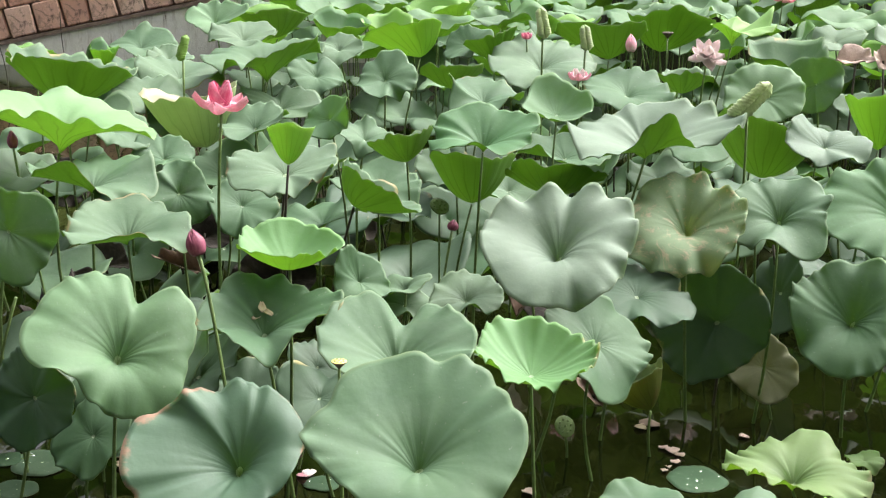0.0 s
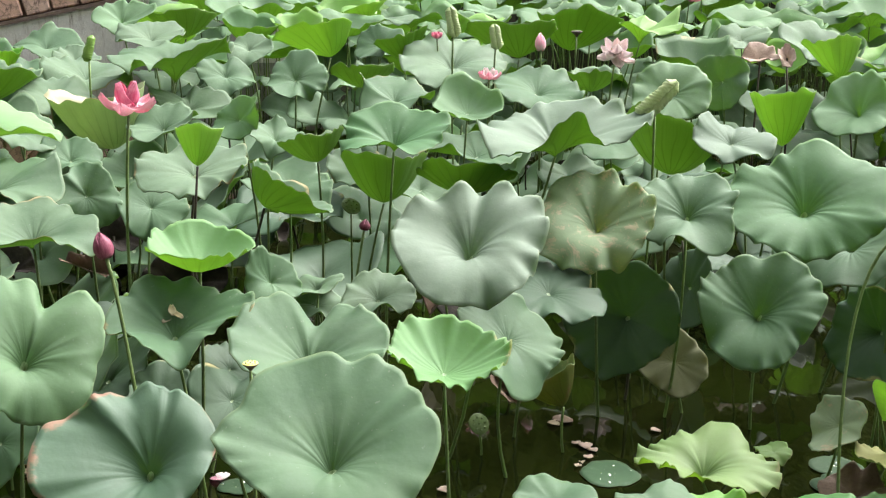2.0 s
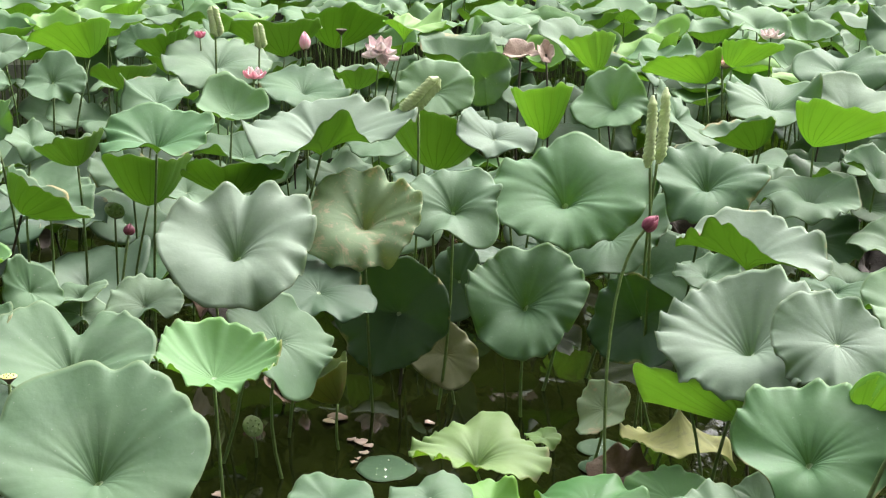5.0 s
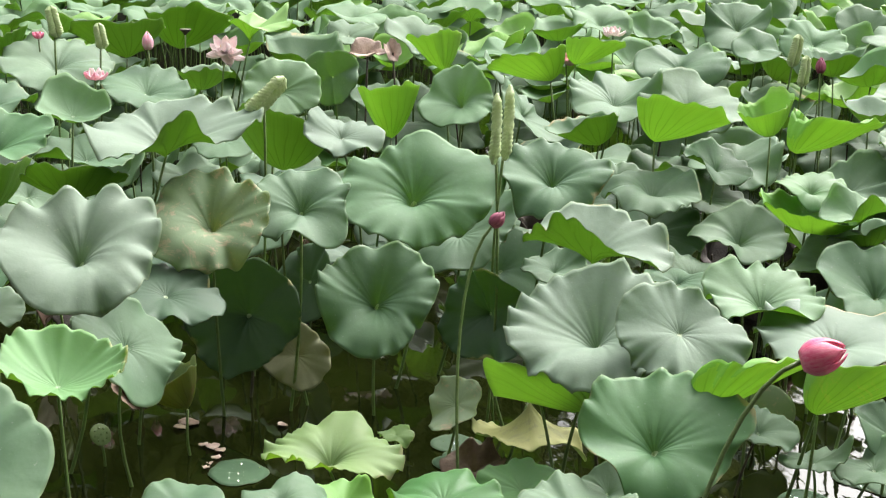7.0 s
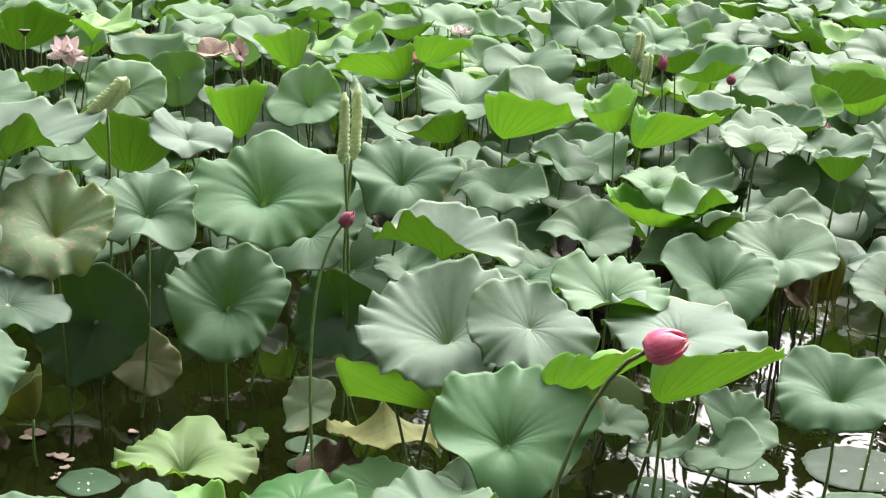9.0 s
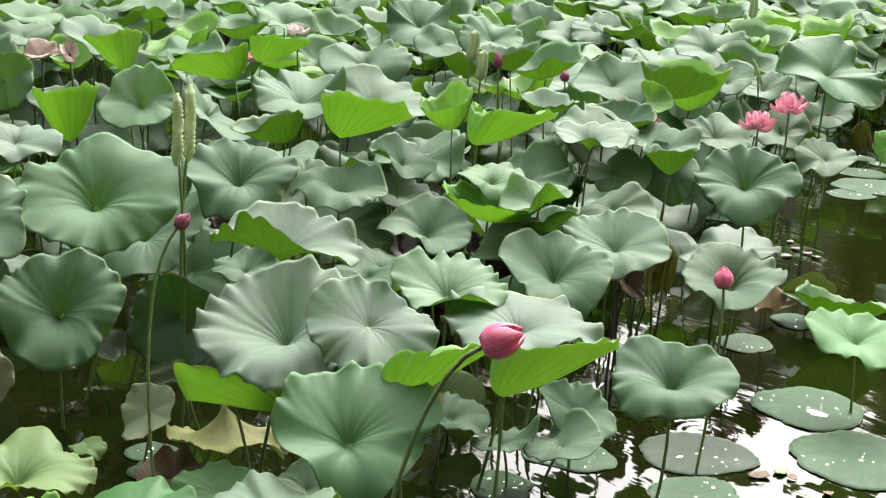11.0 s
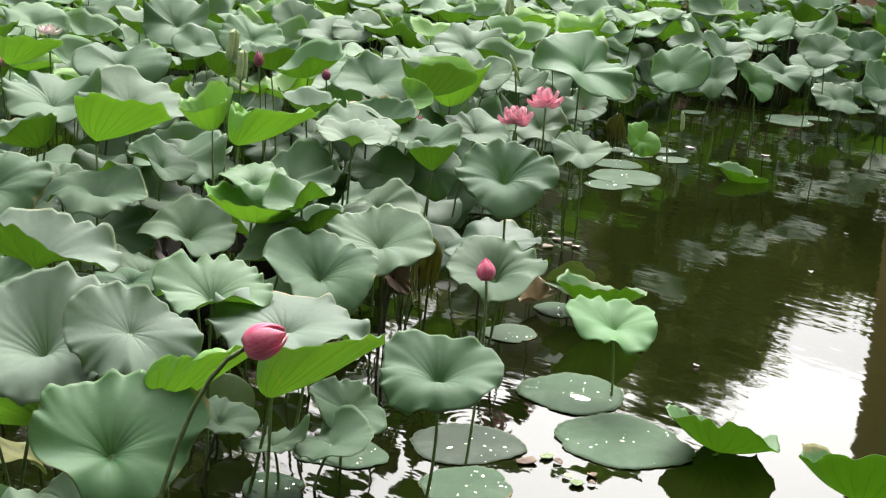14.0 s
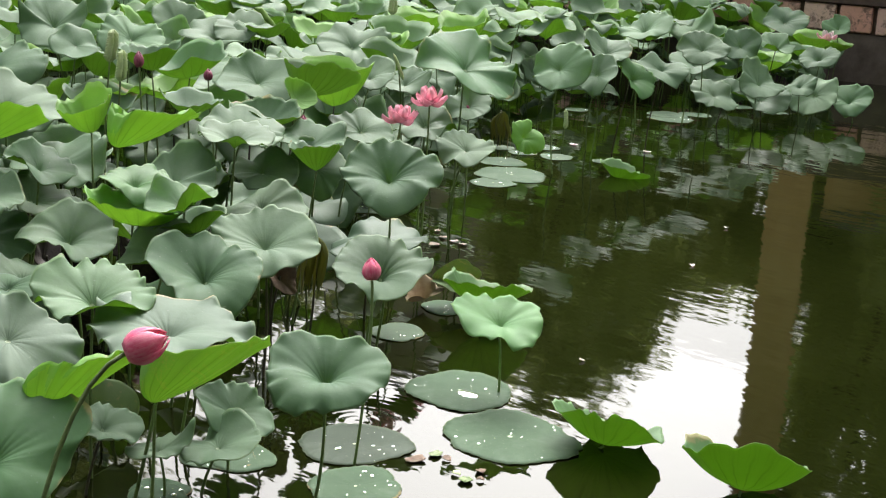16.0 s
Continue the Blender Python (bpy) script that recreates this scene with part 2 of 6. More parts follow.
PINK = petal_material("petal_pink", (0.72, 0.13, 0.28), (0.92, 0.50, 0.62), 0.4)
PINK_PALE = petal_material("petal_pale_pink", (0.92, 0.40, 0.53), (0.96, 0.74, 0.79), 0.35)
PETAL_WHITE = petal_material("petal_white_pink", (0.86, 0.68, 0.70), (0.92, 0.88, 0.86), 0.3)
BUD_DARK = petal_material("bud_magenta", (0.19, 0.03, 0.07), (0.42, 0.13, 0.19), 0.15)
BUD_PINK = petal_material("bud_rose", (0.86, 0.11, 0.26), (0.97, 0.42, 0.55), 0.3)
CREAM = plain("petal_cream", (0.6, 0.6, 0.34), (0.75, 0.74, 0.5), 18, 0.5, 0.2, through=0.2)
YELLOW = plain("pod_yellow", (0.62, 0.56, 0.10), (0.8, 0.74, 0.25), 30, 0.5, 0.3)
STAMEN = plain("stamen", (0.6, 0.34, 0.06), (0.75, 0.5, 0.12), 60, 0.6, 0.5)
POD_GREEN = plain("pod_green", (0.08, 0.14, 0.03), (0.16, 0.22, 0.07), 40, 0.5, 0.5)
POD_BROWN = plain("pod_brown", (0.05, 0.035, 0.03), (0.10, 0.06, 0.05), 40, 0.6, 0.5)
ROLL = plain("rolled_blade", (0.42, 0.53, 0.23), (0.62, 0.70, 0.42), 26, 0.5, 0.4, through=0.2)
ROLL_GREEN = plain("rolled_blade_green", (0.14, 0.27, 0.04), (0.24, 0.38, 0.09), 26, 0.5, 0.4, through=0.25)
DEAD = plain("dead_leaf", (0.10, 0.065, 0.045), (0.26, 0.17, 0.12), 22, 0.7, 0.6, through=0.1, vary=0.4)
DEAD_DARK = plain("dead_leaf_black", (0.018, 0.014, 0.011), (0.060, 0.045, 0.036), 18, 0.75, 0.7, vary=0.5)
DEAD_PINK = plain("dead_leaf_pinkish", (0.36, 0.25, 0.21), (0.56, 0.44, 0.37), 26, 0.65, 0.6, through=0.15)
TAN = plain("dead_leaf_tan", (0.34, 0.24, 0.16), (0.52, 0.44, 0.30), 16, 0.65, 0.5, through=0.15)

drop_m = Mat("water_drop", 0.06, 0.8)
drop_m.colour((0.92, 0.94, 0.94))
drop_m.b.inputs["Metallic"].default_value = 0.85
DROP = drop_m.m


def water_material():
    m = Mat("pond_water", 0.03, 0.5)
    m.b.inputs["IOR"].default_value = 1.33
    silt = m.noise(0.35, 4, 0.6)
    m.colour(m.ramp(silt, (0.3, (0.0052, 0.0072, 0.0013)), (0.7, (0.0100, 0.0130, 0.0026))))
    # slow swell, small ripples, and rings round two wet stalks
    tc = m.n.new("ShaderNodeTexCoord")
    mp = m.n.new("ShaderNodeMapping")
    mp.inputs["Rotation"].default_value[2] = radians(-52)
    mp.inputs["Scale"].default_value = (1.0, 0.45, 1.0)
    m.l.new(tc.outputs["Object"], mp.inputs["Vector"])
    def wave(scale, detail):
        nz = m.node("ShaderNodeTexNoise", Scale=scale, Detail=detail, Roughness=0.5)
        m.l.new(mp.outputs[0], nz.inputs["Vector"])
        return nz.outputs["Fac"]
    h = m.math("ADD", m.math("MULTIPLY", wave(1.3, 1), 1.0), m.math("MULTIPLY", wave(5.5, 2), 0.26))
    patch = m.ramp(wave(0.5, 2), (0.42, (0.15, 0.15, 0.15)), (0.62, (1, 1, 1)))
    h = m.math("ADD", h, m.math("MULTIPLY", m.math("MULTIPLY", wave(17, 2), patch), 0.10))
    for cx, cy, reach in ((3.46, 3.42, 0.55), (3.28, 3.55, 0.4)):
        d = m.n.new("ShaderNodeVectorMath")
        d.operation = "DISTANCE"
        m.l.new(tc.outputs["Object"], d.inputs[0])
        d.inputs[1].default_value = (cx, cy, 0)
        ring = m.math("SINE", m.math("MULTIPLY", d.outputs["Value"], 150.0))
        fall = m.math("SUBTRACT", 1.0, m.math("DIVIDE", d.outputs["Value"], reach), True)
        h = m.math("ADD", h, m.math("MULTIPLY", m.math("MULTIPLY", ring, fall), 0.016))
    m.bump(h, 1.0, 0.0068)
    return m.m


WATER = water_material()
GROUND = plain("ground_earth", (0.035, 0.036, 0.022), (0.075, 0.070, 0.045), 3, 0.9, 0.4)


def plaster_material():
    m = Mat("stained_plaster", 0.85, 0.2)
    tc = m.n.new("ShaderNodeTexCoord")
    mp = m.n.new("ShaderNodeMapping")
    mp.inputs["Scale"].default_value = (7, 7, 1.1)
    m.l.new(tc.outputs["Object"], mp.inputs["Vector"])
    nz = m.node("ShaderNodeTexNoise", Scale=2.2, Detail=7.0, Roughness=0.7)
    m.l.new(mp.outputs[0], nz.inputs["Vector"])
    streaks = m.ramp(nz.outputs["Fac"], (0.30, (0.12, 0.09, 0.075)), (0.37, (0.66, 0.61, 0.57)), (0.48, (0.88, 0.85, 0.82)))
    m.colour(m.mix(m.math("MULTIPLY", m.noise(24, 4), 0.4), streaks, (0.30, 0.25, 0.23)))
    m.bump(m.noise(18, 6, 0.7), 0.5, 0.02)
    return m.m


PLASTER = plaster_material()
m_ = Mat("terracotta", 0.85, 0.2)
m_.colour(m_.mix(m_.ramp(m_.noise(6, 7, 0.75, distort=0.8), (0.5, (0, 0, 0)), (0.6, (1, 1, 1))), m_.ramp(m_.random(), (0.0, (0.66, 0.35, 0.27)), (1.0, (0.76, 0.54, 0.45))), (0.24, 0.15, 0.125)))
m_.bump(m_.noise(25, 6, 0.7), 0.6, 0.02)
TERRACOTTA = m_.m
MORTAR = plain("dark_mortar", (0.13, 0.09, 0.075), (0.26, 0.19, 0.16), 14, 0.9, 0.5)
COPING = plain("dark_coping", (0.06, 0.04, 0.035), (0.13, 0.09, 0.075), 9, 0.85, 0.5)
BASE_DARK = plain("wet_wall_base", (0.08, 0.062, 0.052), (0.16, 0.125, 0.105), 5, 0.8, 0.5)
OCHRE = plain("ochre_plaster", (0.62, 0.38, 0.15), (0.75, 0.50, 0.24), 3, 0.85, 0.2)
GREY_WALL = plain("grey_brown_plaster", (0.40, 0.35, 0.29), (0.54, 0.49, 0.42), 3, 0.85, 0.2)
ROOF = plain("grey_roof_tile", (0.12, 0.115, 0.11), (0.20, 0.19, 0.18), 6, 0.8, 0.4)
GLASS_DARK = plain("window_glass", (0.02, 0.022, 0.025), (0.04, 0.042, 0.045), 4, 0.1, 0.0)
BARK = plain("bark", (0.06, 0.045, 0.03), (0.13, 0.10, 0.07), 9, 0.9, 0.7)
TREE_LEAF = plain("tree_foliage", (0.19, 0.25, 0.06), (0.38, 0.44, 0.14), 3, 0.6, 0.1, through=0.6)


# ---- building helpers ----
def mesh_of(name, verts, faces, mats, uvs=None, slots=None, smooth=True):
    me = bpy.data.meshes.new(name)
    me.from_pydata(verts, [], faces)
    for mt in mats:
        me.materials.append(mt)
    if slots is not None:
        me.polygons.foreach_set("material_index", slots)
    me.polygons.foreach_set("use_smooth", [smooth] * len(me.polygons))
    if uvs is not None:
        layer = me.uv_layers.new(name="UVMap")
        layer.data.foreach_set("uv", np.asarray(uvs, dtype=np.float32).ravel())
    me.update()
    return me


def piece(name, me, parent=None, label="", m=None):
    ob = new(name, me)
    if parent is not None:
        ob.parent = parent
    if m is not None:
        ob.matrix_basis = m
    if label:
        tagged(ob, label)
    return ob


def part(name, bm, material, parent, label=""):
    me = bpy.data.meshes.new(name)
    bm.to_mesh(me)
    bm.free()
    me.materials.append(material)
    return piece(name, me, parent, label)


def tube(points, radii, mats, sides=7, name="stalk"):
    """A round stem along points, with its ends closed."""
    P = [Vector(p) for p in points]
    verts, faces = [], []
    side = None
    for i, p in enumerate(P):
        d = (P[min(i + 1, len(P) - 1)] - P[max(i - 1, 0)]).normalized()
        a = d.orthogonal().normalized() if side is None else (side - d * side.dot(d)).normalized()
        side = a
        b = d.cross(a)
        for k in range(sides):
            w = math.tau * k / sides
            verts.append(p + (a * math.cos(w) + b * math.sin(w)) * radii[i])
    for i in range(len(P) - 1):
        for k in range(sides):
            q = (k + 1) % sides
            faces.append((i * sides + k, i * sides + q, (i + 1) * sides + q, (i + 1) * sides + k))
    faces.append(tuple(reversed(range(sides))))
    faces.append(tuple(range((len(P) - 1) * sides, len(P) * sides)))
    return mesh_of(name, verts, faces, mats)


def bent(a, b, rng, sway=0.05, n=7):
    """Points from a down to b, with a slight natural bend."""
    a, b = Vector(a), Vector(b)
    off = Vector((rng.uniform(-1, 1), rng.uniform(-1, 1), 0)) * sway * (a - b).length
    return [a.lerp(b, i / (n - 1)) + off * math.sin(math.pi * i / (n - 1)) for i in range(n)]


SKINS = {}


def skin(cols, rows, closed_u, slots, uv):
    """Faces, slots and UVs of a thin closed skin over a grid (rows x cols): upper face, under face and edge."""
    key = (cols, rows, closed_u, slots, None if uv is None else tuple(uv))
    if key in SKINS:
        return SKINS[key]
    n = rows * cols
    faces, sl, uvs = [], [], []
    cu = cols if closed_u else cols - 1
    for i in range(rows - 1):
        for k in range(cu):
            q = (k + 1) % cols
            a, b, c, d = i * cols + k, i * cols + q, (i + 1) * cols + q, (i + 1) * cols + k
            faces.append((a, d, c, b))
            faces.append((n + a, n + b, n + c, n + d))
            sl += slots
            if uv is not None:
                u0, u1, v0, v1 = k / cu, (k + 1) / cu, uv[i], uv[i + 1]
                uvs += [(u0, v0), (u0, v1), (u1, v1), (u1, v0), (u0, v0), (u1, v0), (u1, v1), (u0, v1)]
    edges = [((rows - 1) * cols + k, (rows - 1) * cols + (k + 1) % cols) for k in range(cu)]
    if not closed_u:
        edges += [(k + 1, k) for k in range(cols - 1)]
        edges += [(i * cols, (i + 1) * cols) for i in range(rows - 1)]
        edges += [((i + 1) * cols + cols - 1, i * cols + cols - 1) for i in range(rows - 1)]
    for a, b in edges:
        faces.append((a, n + a, n + b, b))
        sl.append(slots[0])
        if uv is not None:
            uvs += [(0.5, 1.0)] * 4
    SKINS[key] = (faces, sl, uvs if uv is not None else None)
    return SKINS[key]


def shell(top, thick, cols, rows, closed_u, mats, slots=(0, 1), uv=None, name="blade"):
    T = np.asarray(top, dtype=float)
    faces, sl, uvs = skin(cols, rows, closed_u, slots, uv)
    return mesh_of(name, np.concatenate([T, T - np.asarray(thick)]).tolist(), faces, mats, uvs, sl)


# ---- lotus leaves ----
LABEL = {
    "m": "mature grey-green lotus leaf with a waxy bloom on its stalk",
    "l": "broad pale green lotus leaf with a rippled rim",
    "y": "young bright yellow-green cupped lotus leaf",
    "g": "smooth fresh green lotus leaf low over the water",
    "s": "low lotus leaf, its green darkened to stand for shade, with a yellowed worn rim",
    "o": "old lotus leaf with brown dried blotches",
    "b": "dull green lotus leaf with a browned torn rim",
    "p": "drying cream-coloured lotus leaf folded on its stalk",
    "q": "fading pale lotus leaf lying just above the water",
    "f": "yellow-green lotus leaf with orange spots",
    "v": "fresh mint-green lotus leaf with a frilled rim",
    "k": "clear green lotus leaf, broad and smooth, on a stout stalk",
    "z": "silvery grey-green lotus leaf with a crimped rim and deep navel",
    "t": "withered olive lotus leaf hanging low in the shade",
    "w": "wilting cream and green lotus leaf folded into a cone",
}


def bump_round(T, at, wide):
    """A soft bump round the blade, centred on the angle at, as wide as given (radians)."""
    return np.exp(-np.abs(np.angle(np.exp(1j * (T - at))) / wide) ** 2.6)


def blade_points(r, cup, rng, rings, segs, ruffle=1.0, lobes=None):
    """The upper face of a round blade: funnel, fan of furrows, lobes that rise or hang, and an uneven frilled rim.
    lobes: (angle, width in degrees, lift, reach) over the radius; angle 0 is to the right of one who stands on the bank, 90 away from the bank."""
    th = np.linspace(0, math.tau, segs, endpoint=False)
    rho = np.linspace(0.0, 1.0, rings) ** 0.85
    rho[0] = 0.0008
    T, R = np.meshgrid(th, rho)
    ph = [rng.uniform(0, math.tau) for _ in range(12)]
    own = random.Random(int(ph[0] * 1e6))
    free = lobes is None
    if free:
        lobes = []
        for _ in range(own.choice((2, 2, 3, 4))):
            lobes.append((own.uniform(0, 360), own.uniform(14, 42), own.choice((-0.40, -0.28, -0.16, 0.16, 0.30, 0.46)) * (0.45 if cup > 0.47 else 1.0), own.uniform(-0.18, 0.16)))
    # outline: lopsided, with the two faint notches of a lotus blade
    out = 1 + 0.05 * np.sin(2 * T + ph[0]) + 0.04 * np.sin(3 * T + ph[1]) + 0.035 * np.sin(4 * T + ph[9]) + 0.02 * np.sin(6 * T + ph[2])
    for k in (0, 1):
        out -= own.uniform(0.02, 0.09) * bump_round(T, ph[4] + k * math.pi, 0.15)
    env = np.clip(0.45 + 0.5 * np.sin(T + ph[10]) + 0.45 * np.sin(2 * T + ph[0]), 0.06, 1) ** 1.2
    # the frill: uneven waves, each with its own spacing, strongest on some stretches of the rim
    frill = 0.0 * T
    waves = ((own.choice((4, 5, 6)), 0.040, 3.5), (own.choice((8, 9, 10, 11)), 0.050, 6.0), (own.choice((13, 14, 16, 18)), 0.040, 9.0), (own.choice((21, 23, 26)), 0.013, 12.0))
    if ruffle > 1.8:
        # a tightly crimped rim
        waves = ((own.choice((5, 6, 7)), 0.026, 3.5), (own.choice((11, 13)), 0.030, 5.5), (own.choice((19, 21, 23)), 0.032, 7.5), (own.choice((29, 33)), 0.014, 12.0))
    for n_, amp, grow in waves:
        gate = np.clip(0.4 + 0.8 * np.sin(own.choice((1, 2, 3)) * T + own.uniform(0, 6.3)) + 0.4 * np.sin(own.choice((2, 4, 5)) * T + own.uniform(0, 6.3)), 0.1, 1.1)
        if n_ < segs / 3.2:
            w = n_ * T + own.uniform(0, 6.3) + 1.2 * np.sin(2 * T + own.uniform(0, 6.3)) + 0.8 * np.sin(3 * T + own.uniform(0, 6.3))
            frill += amp * gate * (np.sin(w) + 0.28 * np.sin(2 * w + 0.8)) * R ** grow
            out = out + 0.30 * amp * gate * np.sin(w + 1.1) * min(ruffle, 1.4)
    crease = 0.0 * T
    for _ in range(own.choice((1, 2, 2, 3))):
        at, wide, deep_ = own.uniform(0, math.tau), own.uniform(0.08, 0.24), own.uniform(-0.13, 0.08)
        crease += deep_ * bump_round(T, at, wide) * R ** 1.6
        out -= 0.05 * own.random() * bump_round(T, at, 0.5 * wide)
    # fan of furrows that runs out from the navel
    pleat = 1 - np.abs(np.sin(9.5 * T + ph[11] + 1.6 * np.sin(2 * T + ph[2])))
    furrow = -0.11 * pleat ** 1.4 * R * np.exp(-5.5 * R) * (0.35 + 0.65 * env)
    broad = 0.10 * np.sin(2 * T + ph[5]) + 0.06 * np.sin(3 * T + ph[6]) + 0.05 * np.sin(5 * T + ph[7])
    if cup < 0.47:
        # trumpet: climbs from the navel, then flares over the rim
        lip = rng.uniform(0.40, 1.05) * (0.7 + 0.45 * np.sin(T + ph[3]))
        steep = rng.uniform(0.40, 0.72)
        rise = lambda q: steep * (1 - np.exp(-q / 0.24)) + (1 - steep) * q ** 1.15 - 0.8 * lip * np.log1p(np.exp((q - 0.68) * 14)) / 14
        prof = 1.2 * cup * (rise(R) - rise(np.ones_like(R)))
    else:
        p = rng.uniform(1.45, 2.1)
        prof = cup * (R ** p - 1) - rng.uniform(0.0, 0.10) * R ** 9
        ruffle *= 0.72
    z = prof + (0.8 if free else 0.45) * min(1.0, ruffle) * broad * R ** 2.0 + min(ruffle, 1.0) * furrow + ruffle * frill + min(ruffle, 1.0) * crease - 0.03 * np.exp(-(R / 0.12) ** 2)
    for at, wide, lift, reach in lobes:
        b = bump_round(T, radians(at), radians(wide))
        z = z + min(ruffle * 2, 1.0) * lift * b * R ** 2.3
        out = out + reach * b
    rad = R * out
    # steep funnels draw their rim in
    pull = 1 - 0.10 * abs(cup) * R
    pts = np.stack([rad * np.cos(T) * pull, rad * np.sin(T) * pull, z], -1).reshape(-1, 3) * r
    return pts, rho


def leaf(x, y, z, r, heading, tilt, cup, kind, seed, near=1, ruffle=1.0, off=None, lobes=None):
    """A lotus leaf whose rim is centred on (x, y, z): radius, lean (degrees), depth of the cup over the radius."""
    rng = random.Random(seed)
    rings, segs = ((9, 40), (12, 80), (17, 128))[near]
    base = new("lotus_leaf")
    pts, rho = blade_points(r, cup, rng, rings, segs, ruffle, lobes)
    h, t = radians(heading), radians(tilt)
    n = Vector((math.sin(t) * math.cos(h), math.sin(t) * math.sin(h), math.cos(t)))
    turn = Vector((0, 0, 1)).rotation_difference(n).to_matrix()
    spin = rng.uniform(0, math.tau)
    spun = turn @ Matrix.Rotation(-math.atan2(x, y) if lobes is not None else spin, 3, "Z")
    Rm = np.array(spun)
    world_pts = pts @ Rm.T
    joint = Vector((x, y, z)) + turn @ Vector((0, 0, (-cup - 0.05) * r))
    if off:
        # the navel sits off the rim's centre
        side = Vector((math.cos(radians(off[0])), math.sin(radians(off[0])), 0)) * off[1] * r
        world_pts = world_pts + np.outer(1 - np.repeat(rho, segs) ** 1.6, np.array(side))
        joint += side
    foot = Vector((joint.x + rng.uniform(-0.10, 0.10), joint.y + rng.uniform(-0.04, 0.12), -0.10))
    base.location = (foot.x, foot.y, 0)
    shift = np.array((x - foot.x, y - foot.y, z))
    thick = np.array(n) * 0.0022
    me = shell(world_pts + shift, thick, segs, rings, True, (TOP[kind], UNDER[kind]), uv=rho)
    piece("blade", me, base)
    if joint.z > -0.04:
        rel = Vector((foot.x, foot.y, 0))
        rr = 0.0046 + 0.0055 * r
        P = bent(joint - rel - Vector((0, 0, 0.003)), foot - rel, rng, 0.07)
        piece("stalk", tube(P, [rr * 0.8 + rr * 0.35 * i / 6 for i in range(7)], (STALK if rng.random() < 0.92 else STALK_DRY,)), base)
    return tagged(base, LABEL[kind], "lotus leaf", "lotus leaves")


leaf(-1.468, 5.169, 0.95, 0.325, -74, 12, 0.42, "v", 100, 2, 1.2, lobes=((232, 62, 0.50, 0.05), (18, 45, -0.30, 0.15)))
leaf(-1.719, 6.338, 1.00, 0.334, 35, 9, 0.63, "m", 101, 2, 1.3, lobes=((270, 40, 0.05, 0),))
leaf(-2.013, 6.769, 1.00, 0.113, 24, 8, 0.57, "y", 102, 1)
leaf(-1.671, 6.766, 1.00, 0.083, 13, 3, 1.26, "y", 103, 1)
leaf(-1.615, 7.369, 0.95, 0.185, -70, 17, 0.2, "m", 104, 1)
leaf(-1.365, 8.256, 1.00, 0.176, -78, 28, 0.3, "l", 105, 1)
leaf(-0.851, 6.589, 1.00, 0.295, -83, 8, 0.4, "m", 106, 2, 1.3, lobes=((308, 52, 0.50, 0.08), (175, 50, -0.10, 0.10)))
leaf(-1.111, 6.119, 0.90, 0.211, 176, 10, 1.21, "w", 107, 1, lobes=((170, 30, 0.2, 0.25), (90, 40, -0.2, 0)))
leaf(-1.240, 4.777, 0.80, 0.233, -43, 10, 0.2, "m", 108, 2)
leaf(-1.373, 4.217, 0.75, 0.163, -72, 75, 0.2, "m", 109, 1)
leaf(-0.977, 4.141, 0.80, 0.203, -77, 12, 0.3, "m", 110, 2, 1.2, lobes=((268, 28, 0.4, -0.05), (330, 25, -0.2, 0.1)))
leaf(-0.977, 4.998, 0.70, 0.127, -71, 60, 0.2, "m", 111, 1)
leaf(-0.748, 5.038, 0.65, 0.136, -71, 41, 0.15, "m", 112, 1)
leaf(-0.543, 4.674, 0.88, 0.196, -83, 13, 0.2, "m", 113, 2, 1.3, lobes=((330, 30, 0.2, 0), (200, 30, -0.15, 0.1)))
leaf(-0.495, 4.453, 1.05, 0.092, 79, 20, 1.25, "y", 114, 1)
leaf(-0.440, 5.219, 0.95, 0.098, -116, 52, 0.2, "l", 115, 1)
leaf(-0.303, 5.404, 0.85, 0.120, -55, 25, 0.25, "m", 116, 1)
leaf(-0.159, 5.135, 0.90, 0.132, 131, 24, 0.75, "m", 117, 1)
leaf(-0.194, 4.540, 0.85, 0.172, 11, 33, 0.52, "m", 118, 2, off=(-10, -0.3))
leaf(0.150, 4.955, 0.95, 0.207, -92, 20, 0.35, "k", 119, 2, 1.2, lobes=((258, 24, 0.40, -0.08), (20, 30, 0.12, 0.05), (170, 30, -0.10, 0.10)))
leaf(0.118, 5.322, 0.80, 0.194, 92, 20, 1.0, "m", 120, 1)
leaf(0.414, 4.851, 0.85, 0.188, 83, 20, 0.53, "m", 121, 2)
leaf(0.479, 5.734, 0.95, 0.157, -100, 21, 0.5, "l", 122, 1)
leaf(0.727, 4.815, 1.00, 0.274, -99, 12, 0.35, "z", 123, 2, 1.6, lobes=((285, 26, 0.50, -0.10), (0, 30, 0.15, 0.20), (215, 25, -0.18, 0.08)))
leaf(0.190, 6.419, 0.85, 0.196, -97, 14, 0.2, "m", 124, 1)
leaf(0.557, 7.628, 0.85, 0.311, -74, 20, 0.2, "m", 125, 2, 1.6, lobes=((180, 30, -0.1, 0.1),))
leaf(-0.284, 6.625, 0.90, 0.169, -105, 38, 0.2, "m", 126, 1)
leaf(-0.236, 7.463, 1.05, 0.239, 122, 17, 0.69, "y", 127, 1, off=(2, 0.35))
leaf(0.260, 7.847, 0.95, 0.146, 126, 19, 0.88, "m", 128, 1)
leaf(0.048, 7.333, 0.85, 0.180, 93, 16, 0.62, "m", 129, 1)
leaf(0.141, 7.950, 0.90, 0.148, -118, 38, 0.2, "m", 130, 1)
leaf(-1.029, 8.399, 1.00, 0.221, 123, 16, 0.62, "m", 131, 1)
